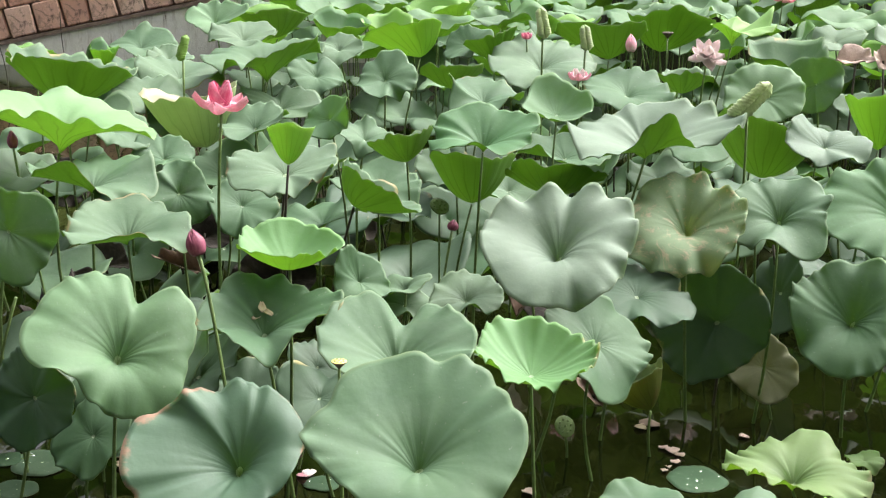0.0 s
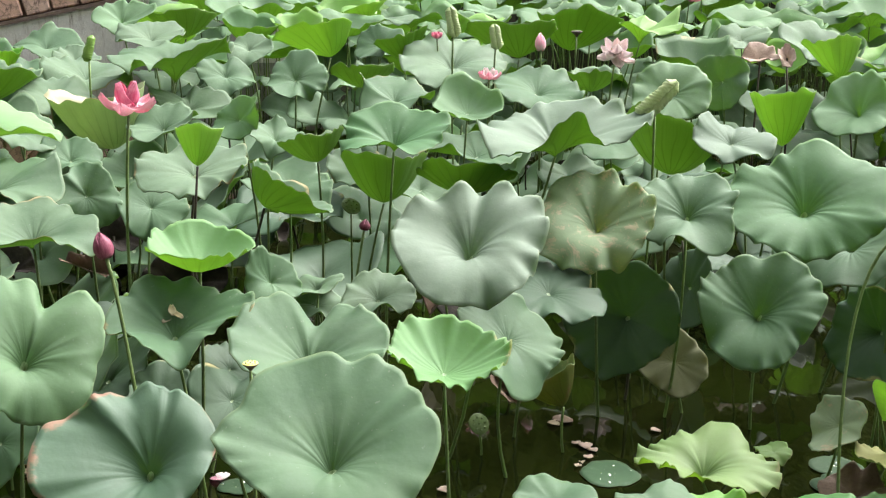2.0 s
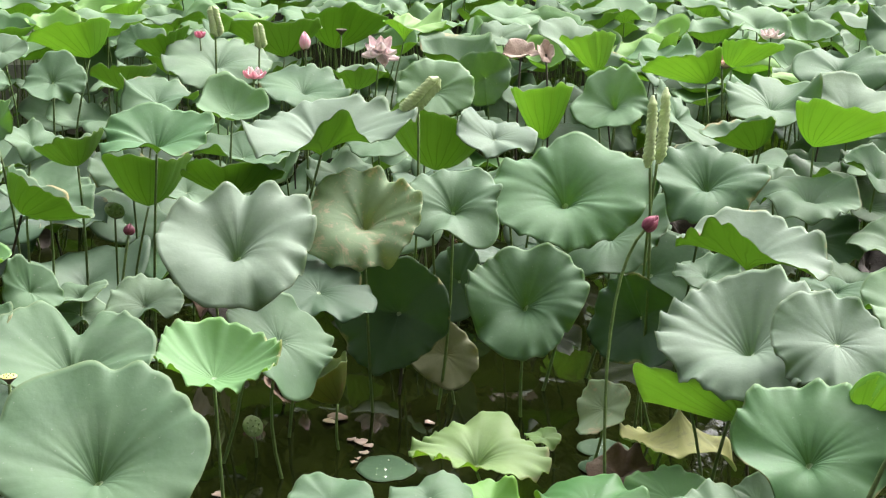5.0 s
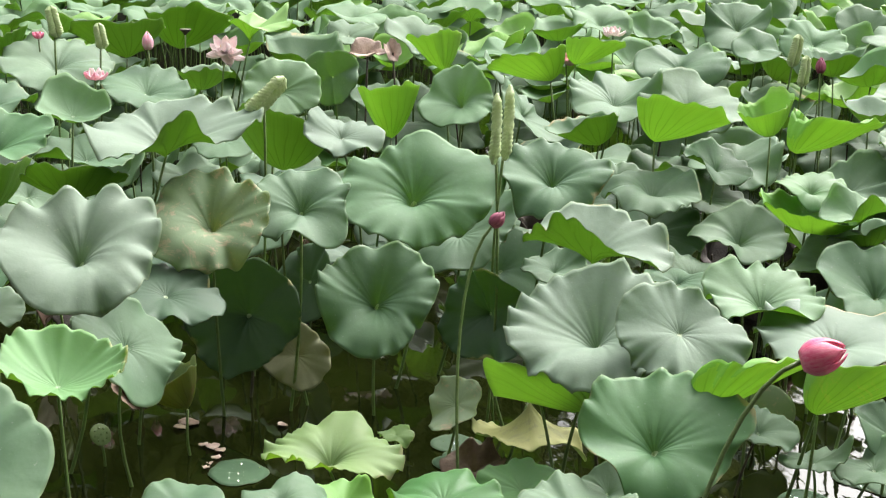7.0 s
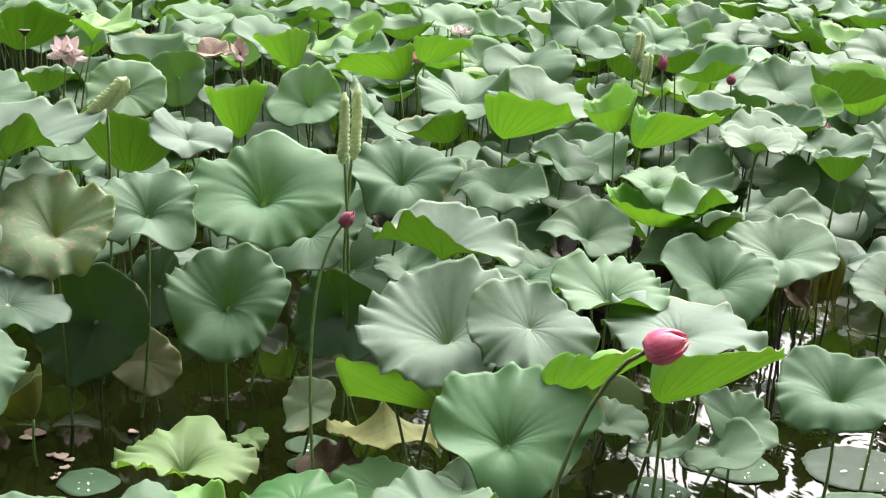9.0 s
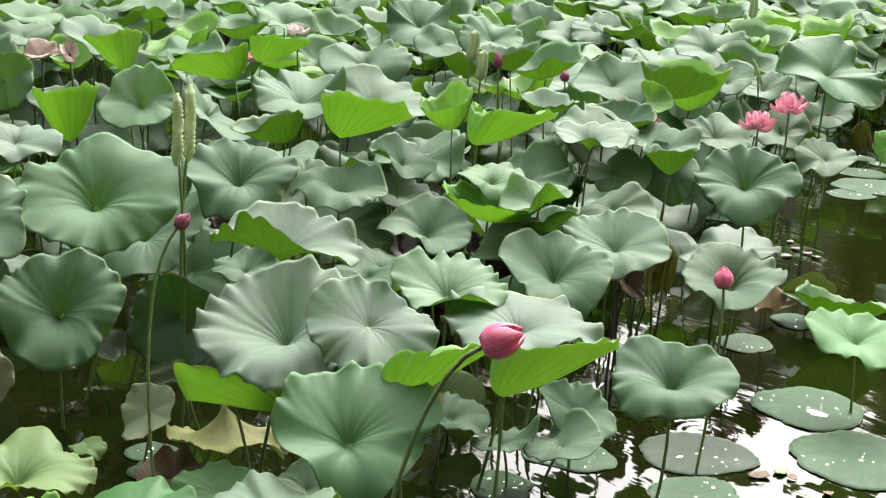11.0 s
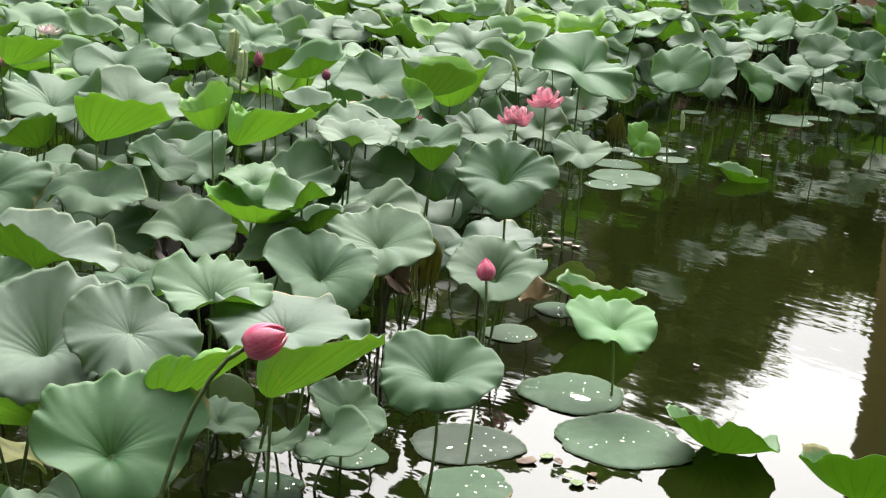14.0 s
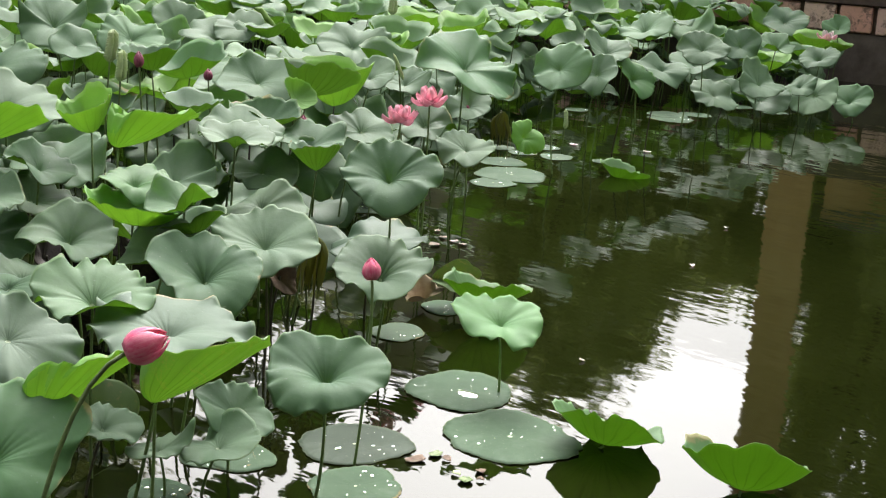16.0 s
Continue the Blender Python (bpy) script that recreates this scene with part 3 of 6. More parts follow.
leaf(-0.614, 8.100, 0.85, 0.155, -85, 25, 0.2, "m", 132, 1)
leaf(0.926, 8.263, 1.00, 0.288, 94, 14, 0.75, "m", 133, 1, off=(0, 0.2))
leaf(1.425, 8.647, 1.00, 0.288, 74, 14, 0.75, "m", 134, 1, off=(-1, -0.2))
leaf(1.764, 8.080, 1.00, 0.209, 165, 4, 0.46, "y", 135, 1, off=(0, -0.4))
leaf(0.900, 6.671, 0.85, 0.234, -89, 13, 0.2, "m", 136, 1, 1.4, lobes=((300, 25, -0.2, 0.1), (100, 30, 0.1, 0)))
leaf(1.222, 6.967, 0.90, 0.162, 48, 3, 0.69, "m", 137, 1)
leaf(1.403, 5.966, 0.95, 0.177, -103, 45, 0.25, "l", 138, 1, 1.2, lobes=())
leaf(1.290, 5.413, 0.90, 0.218, 54, 20, 0.9, "m", 139, 2, off=(-3, 0.1))
leaf(1.462, 5.127, 0.90, 0.159, -82, 29, 0.2, "z", 140, 1)
leaf(1.800, 5.648, 1.00, 0.161, 90, 17, 1.38, "y", 141, 1)
leaf(1.955, 7.215, 0.80, 0.165, -133, 84, 0.15, "m", 142, 1)
leaf(0.363, 4.056, 0.80, 0.244, -95, 27, 0.42, "z", 143, 2, 1.7, lobes=((270, 60, -0.26, 0.05), (62, 14, 0.10, -0.10), (30, 25, 0.05, 0.10), (180, 40, 0.05, 0.05)))
leaf(0.820, 4.497, 0.75, 0.213, -110, 37, 0.44, "o", 144, 2, 1.6, lobes=((0, 35, 0.18, 0), (230, 30, -0.22, 0.12), (280, 30, -0.15, 0)))
leaf(1.137, 4.474, 0.80, 0.183, -104, 30, 0.38, "m", 145, 2, 1.2, lobes=((215, 25, -0.22, 0.12), (310, 28, -0.30, 0.18), (268, 15, 0.05, -0.10), (90, 40, -0.05, -0.05)))
leaf(1.597, 4.624, 0.80, 0.269, -104, 31, 0.4, "l", 146, 2, 1.3, lobes=((15, 28, 0.05, 0.30), (225, 30, -0.22, 0.10), (290, 35, -0.28, 0.0)))
leaf(-0.433, 3.797, 0.85, 0.163, -83, 7, 0.48, "v", 147, 2, 1.2, lobes=((255, 45, 0.15, 0),))
leaf(-0.856, 3.394, 0.70, 0.223, -61, 33, 0.42, "k", 148, 2, 1.1, off=(314, 0.22), lobes=((62, 14, -0.12, -0.16), (35, 22, 0.15, 0.10), (285, 40, -0.25, 0.05)))
leaf(-0.484, 3.599, 0.70, 0.192, -82, 16, 0.42, "m", 149, 2, 1.1, lobes=((275, 15, -0.12, 0.12), (225, 25, 0.12, -0.12), (325, 25, 0.1, -0.08), (10, 30, 0.12, 0.1)))
leaf(-0.244, 4.097, 0.65, 0.094, -61, 44, 0.3, "m", 150, 1)
leaf(-0.119, 4.153, 0.62, 0.095, -159, 20, 0.35, "m", 151, 1)
leaf(0.082, 4.090, 0.60, 0.122, -91, 20, 0.2, "m", 152, 1, 1.3, lobes=((280, 20, 0.25, -0.1),))
leaf(-0.113, 4.155, 0.55, 0.088, -89, 21, 0.1, "m", 153, 1)
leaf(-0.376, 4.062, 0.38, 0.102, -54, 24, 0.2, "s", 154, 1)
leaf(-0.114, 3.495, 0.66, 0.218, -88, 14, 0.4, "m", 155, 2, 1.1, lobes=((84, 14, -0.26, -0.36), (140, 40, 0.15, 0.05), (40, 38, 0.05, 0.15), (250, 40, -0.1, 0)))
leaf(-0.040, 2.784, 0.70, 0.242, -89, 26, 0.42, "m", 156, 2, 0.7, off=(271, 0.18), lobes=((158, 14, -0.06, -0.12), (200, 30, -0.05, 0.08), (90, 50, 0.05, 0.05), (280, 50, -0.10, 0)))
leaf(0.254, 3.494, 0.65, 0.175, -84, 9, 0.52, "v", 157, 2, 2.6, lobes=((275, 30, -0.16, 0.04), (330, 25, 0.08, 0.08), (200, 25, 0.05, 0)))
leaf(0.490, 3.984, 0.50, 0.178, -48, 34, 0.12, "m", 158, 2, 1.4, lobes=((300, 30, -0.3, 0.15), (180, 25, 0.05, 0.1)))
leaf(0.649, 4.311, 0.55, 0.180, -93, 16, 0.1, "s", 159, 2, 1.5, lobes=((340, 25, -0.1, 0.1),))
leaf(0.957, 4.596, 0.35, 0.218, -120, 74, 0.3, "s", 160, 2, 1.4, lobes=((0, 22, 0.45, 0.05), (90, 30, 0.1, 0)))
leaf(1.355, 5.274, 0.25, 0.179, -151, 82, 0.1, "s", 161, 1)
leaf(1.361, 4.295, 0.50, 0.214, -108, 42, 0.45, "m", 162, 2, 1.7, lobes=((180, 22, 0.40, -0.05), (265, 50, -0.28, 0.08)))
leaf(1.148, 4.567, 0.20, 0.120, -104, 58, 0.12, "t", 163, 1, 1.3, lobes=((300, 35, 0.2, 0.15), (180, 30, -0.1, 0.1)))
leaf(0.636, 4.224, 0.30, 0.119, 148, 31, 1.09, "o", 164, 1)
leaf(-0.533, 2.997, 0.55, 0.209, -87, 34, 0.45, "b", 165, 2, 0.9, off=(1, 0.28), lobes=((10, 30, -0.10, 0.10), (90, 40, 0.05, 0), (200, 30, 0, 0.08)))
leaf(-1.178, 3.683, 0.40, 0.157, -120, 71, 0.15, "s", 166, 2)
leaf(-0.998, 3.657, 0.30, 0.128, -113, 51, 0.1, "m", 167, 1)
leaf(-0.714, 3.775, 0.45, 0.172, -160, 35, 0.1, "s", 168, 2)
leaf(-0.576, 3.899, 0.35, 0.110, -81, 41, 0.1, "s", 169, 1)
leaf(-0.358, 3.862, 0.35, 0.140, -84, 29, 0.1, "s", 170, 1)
leaf(1.082, 3.827, 0.15, 0.195, -106, 5, 0.34, "q", 171, 2, 2.2, lobes=((250, 45, 0.22, -0.05), (0, 30, -0.15, 0.25), (165, 25, -0.10, 0.20), (90, 40, 0.08, 0)))
leaf(1.385, 4.106, 0.06, 0.062, -100, 6, 0.12, "q", 308, 1, 1.6)
leaf(0.538, 3.262, 0.30, 0.114, -108, 9, 0.2, "m", 172, 1)
leaf(0.799, 3.254, 0.30, 0.115, -118, 9, 0.2, "m", 173, 1)
leaf(0.980, 3.295, 0.25, 0.093, -24, 8, 0.3, "y", 174, 1)
leaf(1.117, 2.887, 0.42, 0.152, -125, 8, 0.1, "g", 175, 2)
leaf(1.435, 3.133, 0.30, 0.124, -88, 13, 0.1, "g", 176, 1)
leaf(1.345, 2.600, 0.50, 0.152, -154, 6, 0.2, "m", 177, 2)
leaf(2.627, 7.462, 1.00, 0.187, 88, 15, 1.06, "y", 178, 1, off=(-8, 0.25))
leaf(2.689, 6.254, 1.05, 0.207, 112, 21, 0.62, "y", 179, 1, off=(-5, 0.5))
leaf(2.107, 5.607, 0.95, 0.183, -135, 43, 0.4, "l", 180, 1)
leaf(2.090, 4.501, 0.85, 0.200, -115, 29, 0.4, "m", 181, 2, 1.2, lobes=((185, 30, 0.08, 0.10), (240, 22, -0.30, 0.10), (300, 28, -0.22, 0.10), (10, 25, 0.05, 0.12)))
leaf(1.802, 4.714, 0.60, 0.245, -143, 27, 0.15, "m", 182, 2)
leaf(1.704, 4.150, 0.45, 0.174, -137, 75, 0.3, "s", 183, 2, 1.5)
leaf(2.009, 3.975, 0.75, 0.235, -117, 8, 0.35, "z", 184, 2, 1.4, lobes=((245, 38, 0.55, 0), (350, 25, -0.2, 0.15), (90, 40, 0.1, 0)))
leaf(1.719, 3.313, 0.70, 0.239, -122, 20, 0.46, "z", 185, 2, 2.1, lobes=((75, 30, 0.12, 0.05), (180, 35, 0, 0.14), (262, 45, -0.24, 0.08), (215, 16, -0.14, 0.06), (330, 20, -0.10, 0.05)))
leaf(1.878, 3.129, 0.72, 0.173, -106, 27, 0.12, "z", 186, 2, 1.6, lobes=((310, 26, -0.62, 0.42), (240, 24, -0.30, 0.05), (150, 30, 0.14, 0.05), (90, 40, 0.06, -0.10), (20, 26, -0.10, 0.05)))
leaf(1.596, 3.487, 0.50, 0.174, 99, 33, 0.78, "y", 187, 2, off=(-15, 0.85))
leaf(1.729, 3.801, 0.14, 0.190, 68, 8, -0.62, "p", 188, 2)
leaf(1.546, 3.981, 0.20, 0.104, -153, 62, 0.1, "o", 189, 1)
leaf(1.638, 2.742, 0.60, 0.196, -121, 31, 0.32, "k", 190, 2, 1.1, off=(209, 0.25), lobes=((160, 30, 0.28, 0.15), (265, 24, -0.30, 0.25), (215, 22, 0.10, -0.05), (320, 20, -0.05, -0.08), (20, 25, 0, 0.10)))
leaf(1.922, 2.852, 0.72, 0.170, 91, 32, 0.78, "y", 191, 2, off=(-16, -0.8))
leaf(2.387, 2.942, 0.65, 0.183, 64, 27, 0.83, "f", 192, 2, off=(-25, -0.85))
leaf(2.420, 3.581, 0.65, 0.196, -124, 14, 0.3, "k", 193, 2, 1.4, lobes=((285, 25, 0.3, -0.05), (0, 25, -0.1, 0.1)))
leaf(2.495, 4.243, 0.50, 0.146, -139, 13, 0.2, "m", 194, 1)
leaf(2.497, 3.280, 0.60, 0.238, -127, 6, 0.2, "z", 195, 2, 1.7, lobes=((180, 30, -0.1, 0.1), (0, 30, -0.2, 0.15)))
leaf(2.866, 4.939, 1.00, 0.203, 29, 20, 0.69, "y", 196, 1, off=(-23, -0.45))
leaf(3.224, 5.538, 0.93, 0.255, -103, 22, 0.2, "m", 197, 2)
leaf(3.933, 6.923, 0.90, 0.262, -119, 22, 0.2, "m", 198, 1)
leaf(2.587, 5.342, 0.90, 0.171, 140, 14, 0.69, "m", 199, 1, off=(-16, 0.3))
leaf(2.434, 5.576, 0.88, 0.186, -38, 51, 0.2, "m", 200, 1)
leaf(2.929, 5.713, 0.92, 0.239, -84, 19, 0.2, "m", 201, 2)
leaf(3.508, 7.165, 1.00, 0.182, 41, 16, 0.75, "y", 202, 1, off=(-22, -0.5))
leaf(3.298, 5.031, 1.00, 0.148, -175, 16, 1.0, "y", 203, 1)
leaf(3.396, 4.659, 1.00, 0.195, 59, 17, 0.75, "y", 204, 1, off=(-20, -0.75))
leaf(2.925, 4.070, 0.80, 0.195, -126, 8, 0.52, "y", 205, 2, 1.2, lobes=((232, 55, 0.22, 0.1), (330, 45, 0.08, 0.15), (90, 50, -0.1, 0)))
leaf(3.013, 3.936, 0.80, 0.140, 172, 20, 0.25, "l", 206, 1)
leaf(2.985, 4.184, 0.84, 0.136, -107, 10, 0.3, "g", 207, 1)
leaf(3.062, 3.971, 0.74, 0.150, 120, 21, 0.57, "m", 208, 1)
leaf(2.877, 3.601, 0.65, 0.199, -124, 23, 0.38, "m", 209, 2, 1.2, lobes=((150, 30, 0.10, 0.10), (290, 40, -0.25, 0.10)))
leaf(3.470, 4.004, 0.60, 0.219, -131, 18, 0.32, "m", 210, 2, 1.4, lobes=((250, 45, -0.22, 0.10),))
leaf(2.831, 5.079, 0.45, 0.246, -114, 18, 0.1, "m", 211, 2)
leaf(2.900, 4.481, 0.60, 0.188, -96, 21, 0.4, "m", 212, 1)
leaf(2.602, 4.678, 0.75, 0.202, -95, 12, 0.42, "m", 213, 2)
leaf(3.055, 4.966, 0.75, 0.164, -92, 21, 0.2, "m", 214, 1)
leaf(3.889, 4.732, 0.85, 0.176, -103, 14, 0.35, "m", 215, 1, 1.3, lobes=((280, 30, 0.3, 0),))
leaf(4.483, 5.277, 0.85, 0.187, -124, 11, 0.5, "m", 216, 1)
leaf(4.085, 4.429, 0.85, 0.128, 101, 5, 0.98, "m", 217, 1)
leaf(4.085, 3.950, 0.80, 0.207, -136, 32, 0.35, "m", 218, 2, 1.2, lobes=((270, 40, -0.25, 0.10), (90, 30, 0.05, 0)))
leaf(4.283, 5.026, 0.60, 0.174, -137, 25, 0.15, "m", 219, 1)
leaf(3.927, 4.599, 0.55, 0.197, -137, 23, 0.15, "m", 220, 1)
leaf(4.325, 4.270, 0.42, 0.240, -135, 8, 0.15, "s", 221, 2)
leaf(3.950, 3.842, 0.45, 0.223, -136, 14, 0.4, "m", 222, 2, 1.3, lobes=((280, 30, -0.2, 0.1),))
leaf(2.896, 2.999, 0.45, 0.195, -142, 19, 0.38, "m", 223, 2, 1.2, lobes=((140, 18, 0.12, 0.12), (20, 25, 0.05, 0.15), (265, 40, -0.25, 0.05), (80, 30, 0, -0.08)))
leaf(2.821, 3.341, 0.22, 0.137, -86, 34, 0.15, "m", 224, 1)
leaf(2.663, 3.242, 0.18, 0.148, 145, 8, 0.15, "m", 225, 1)
leaf(4.110, 3.315, 0.33, 0.183, -141, 13, 0.28, "v", 226, 1, 1.6, lobes=((180, 25, 0.1, 0.1), (300, 30, -0.2, 0.1)))
leaf(4.797, 3.995, 0.22, 0.210, 5, 10, 0.63, "g", 227, 1)
leaf(4.024, 2.685, 0.13, 0.210, 14, 16, 0.52, "g", 228, 2, 1.2)
leaf(4.059, 2.125, 0.15, 0.227, 11, 16, 0.52, "g", 229, 2)
leaf(5.652, 4.952, 0.60, 0.165, -125, 25, 0.15, "m", 230, 1)
leaf(6.463, 6.772, 0.95, 0.252, -119, 27, 0.2, "m", 231, 1)
leaf(4.977, 5.931, 0.90, 0.248, -122, 25, 0.2, "m", 232, 1)
leaf(5.088, 5.522, 1.00, 0.227, 15, 18, 0.69, "m", 233, 1, off=(-49, -0.2))
leaf(6.131, 5.386, 1.00, 0.329, -76, 34, 0.2, "k", 234, 2)
leaf(5.943, 6.048, 0.85, 0.171, -156, 19, 0.2, "m", 235, 1)
leaf(6.284, 6.092, 0.80, 0.169, -143, 22, 0.3, "m", 236, 1)
leaf(7.943, 6.168, 0.80, 0.228, -158, 41, 0.2, "l", 237, 1)
leaf(8.665, 6.378, 0.70, 0.190, -168, 45, 0.2, "m", 238, 1)
leaf(9.154, 6.351, 0.65, 0.206, -96, 46, 0.3, "g", 239, 1)
leaf(9.532, 6.364, 0.70, 0.221, -140, 35, 0.2, "m", 240, 1)
leaf(6.907, 6.087, 0.60, 0.155, -142, 36, 0.2, "m", 241, 1)
leaf(5.880, 5.485, 0.65, 0.224, -121, 23, 0.2, "m", 242, 1)
leaf(5.170, 5.285, 0.70, 0.181, -129, 24, 0.2, "m", 243, 1)
leaf(4.535, 4.994, 0.75, 0.189, -96, 10, 0.4, "m", 244, 1)
leaf(4.559, 4.949, 0.60, 0.149, -125, 43, 0.15, "m", 245, 1)
leaf(4.212, 5.097, 0.80, 0.219, -103, 18, 0.2, "m", 246, 1, 1.3, lobes=((260, 30, 0.3, 0),))
leaf(10.511, 6.620, 0.80, 0.219, -142, 37, 0.2, "m", 247, 1)
leaf(12.288, 7.337, 0.70, 0.204, -155, 45, 0.3, "m", 248, 1)
leaf(12.758, 7.213, 0.70, 0.209, -160, 32, 0.4, "l", 249, 1)
leaf(14.825, 8.305, 0.80, 0.285, -146, 33, 0.2, "m", 250, 1)
leaf(13.594, 7.149, 0.55, 0.219, -163, 32, 0.4, "m", 251, 1)
leaf(11.538, 6.623, 0.45, 0.246, -120, 32, 0.2, "m", 252, 1)
leaf(11.677, 6.687, 0.30, 0.294, -162, 26, 0.2, "m", 253, 1)
leaf(12.167, 6.557, 0.40, 0.174, -162, 31, 0.3, "m", 254, 1)
leaf(10.679, 6.561, 0.40, 0.232, -107, 32, 0.15, "m", 255, 1)
leaf(12.474, 6.561, 0.30, 0.272, -176, 47, 0.2, "l", 256, 1)
leaf(12.824, 6.372, 0.25, 0.241, -178, 34, 0.3, "l", 257, 1)
leaf(11.394, 6.828, 0.35, 0.156, -134, 41, 0.2, "m", 258, 1)
leaf(15.265, 7.872, 0.75, 0.187, 172, 44, 0.3, "l", 259, 1)
leaf(11.076, 7.059, 0.60, 0.242, -129, 26, 0.2, "m", 260, 1)
leaf(9.066, 6.588, 0.85, 0.207, -132, 22, 0.3, "m", 261, 1)
leaf(10.286, 7.115, 0.95, 0.251, 176, 23, 0.3, "l", 262, 1)
leaf(8.199, 6.637, 0.20, 0.161, -105, 51, 0.3, "y", 263, 1)
leaf(8.427, 5.844, 0.07, 0.200, -48, 24, 0.57, "g", 264, 1)
leaf(-1.170, 6.206, 0.75, 0.162, -54, 25, 0.2, "m", 265, 1)
leaf(-1.172, 5.687, 0.70, 0.137, -73, 21, 0.2, "m", 266, 1)
leaf(-0.815, 5.880, 0.80, 0.157, -105, 20, 0.2, "m", 267, 1)
leaf(-0.939, 5.779, 0.62, 0.181, -76, 18, 0.2, "m", 268, 1)
leaf(-1.638, 5.253, 0.72, 0.170, -40, 22, 0.2, "m", 269, 1)
leaf(-1.383, 5.742, 0.80, 0.151, -39, 25, 0.2, "m", 270, 1)
leaf(-1.358, 6.325, 0.85, 0.192, -58, 19, 0.2, "m", 271, 1)
leaf(-1.283, 6.709, 0.90, 0.217, -50, 14, 0.2, "m", 272, 1)
leaf(-1.582, 6.735, 0.85, 0.176, -70, 22, 0.2, "m", 273, 1)
leaf(-1.134, 7.806, 0.95, 0.200, -78, 19, 0.2, "m", 274, 1)
leaf(-1.434, 7.201, 0.90, 0.124, -73, 19, 0.3, "m", 275, 1)
leaf(-0.648, 7.017, 0.85, 0.149, -84, 34, 0.2, "m", 276, 1)
leaf(-0.757, 6.440, 0.80, 0.193, -51, 19, 0.2, "m", 277, 1)
leaf(3.289, 5.212, 0.72, 0.205, -84, 21, 0.2, "m", 280, 1)
leaf(3.081, 5.073, 0.60, 0.234, -49, 19, 0.15, "m", 281, 2)
leaf(4.077, 5.258, 0.50, 0.159, -129, 37, 0.15, "m", 282, 1)
leaf(4.737, 6.614, 1.00, 0.199, 111, 2, 0.69, "m", 283, 1)
leaf(4.214, 5.529, 0.90, 0.182, 2, 4, 0.57, "m", 284, 1)
leaf(4.778, 5.333, 0.90, 0.103, -86, 44, 0.5, "y", 285, 1)
leaf(6.393, 7.892, 0.95, 0.213, -133, 29, 0.2, "m", 286, 1)
leaf(6.222, 8.389, 0.90, 0.228, -110, 47, 0.2, "m", 287, 1)
leaf(4.930, 8.008, 1.00, 0.253, -138, 30, 0.25, "m", 288, 1)
leaf(5.196, 7.501, 0.95, 0.215, -126, 31, 0.2, "l", 289, 1)
leaf(2.648, 5.068, 0.70, 0.122, -84, 27, 0.3, "m", 290, 1)
leaf(2.102, 4.465, 0.50, 0.129, -89, 16, 0.2, "m", 291, 1)
leaf(2.598, 4.317, 0.50, 0.153, -115, 14, 0.2, "m", 292, 1)
leaf(3.383, 5.417, 0.65, 0.231, -108, 17, 0.2, "m", 293, 1)
leaf(3.098, 5.480, 0.62, 0.229, -134, 16, 0.2, "m", 294, 1)
leaf(3.807, 5.091, 0.60, 0.217, -142, 21, 0.2, "m", 295, 1)
leaf(2.869, 5.464, 0.50, 0.212, -115, 19, 0.15, "m", 296, 1)
leaf(2.921, 3.898, 0.62, 0.168, -114, 29, 0.3, "m", 297, 1)
leaf(0.336, 5.146, 0.50, 0.157, -94, 22, 0.2, "m", 298, 1)
leaf(-0.264, 5.604, 0.60, 0.193, -84, 21, 0.2, "m", 299, 1)
leaf(0.063, 6.149, 0.55, 0.185, -89, 22, 0.15, "m", 300, 1)
leaf(1.270, 6.645, 0.60, 0.202, -110, 20, 0.15, "m", 301, 1)
leaf(0.577, 6.321, 0.60, 0.217, -103, 15, 0.15, "m", 302, 1)
leaf(0.302, 6.033, 0.50, 0.182, -96, 22, 0.15, "m", 303, 1)
leaf(2.382, 3.449, 0.25, 0.124, -67, 19, 0.25, "m", 304, 1, 1.5)
leaf(2.505, 3.330, 0.18, 0.109, -179, 3, 0.2, "m", 305, 1, 1.3)
leaf(1.654, 3.059, 0.30, 0.093, -118, 19, 0.2, "m", 306, 1)
leaf(2.039, 3.407, 0.20, 0.108, -100, 20, 0.2, "s", 307, 1)

# the rest of the bed: leaves farther out, and a lower storey, some with shade in their colour
BED = [(-9.2, 1.4), (-9.2, 11.2), (-5.2, 12.7), (-0.9, 13.3), (2.0, 16.8), (9.0, 17.2), (14.0, 13.9), (15.9, 9.6), (15.6, 8.0), (13.6, 7.3), (11.0, 8.6), (8.4, 7.5), (6.9, 6.5), (5.9, 5.7), (4.7, 5.0), (4.0, 4.3), (3.2, 4.2), (2.6, 4.6), (2.0, 5.2), (0.3, 5.1), (-0.1, 4.4), (-0.8, 3.9), (-3.0, 3.0), (-5.0, 1.4)]


def inside(x, y, poly):
    hit, j = False, len(poly) - 1
    for i, (xi, yi) in enumerate(poly):
        xj, yj = poly[j]
        if (yi > y) != (yj > y) and x < (xj - xi) * (y - yi) / (yj - yi) + xi:
            hit = not hit
        j = i
    return hit


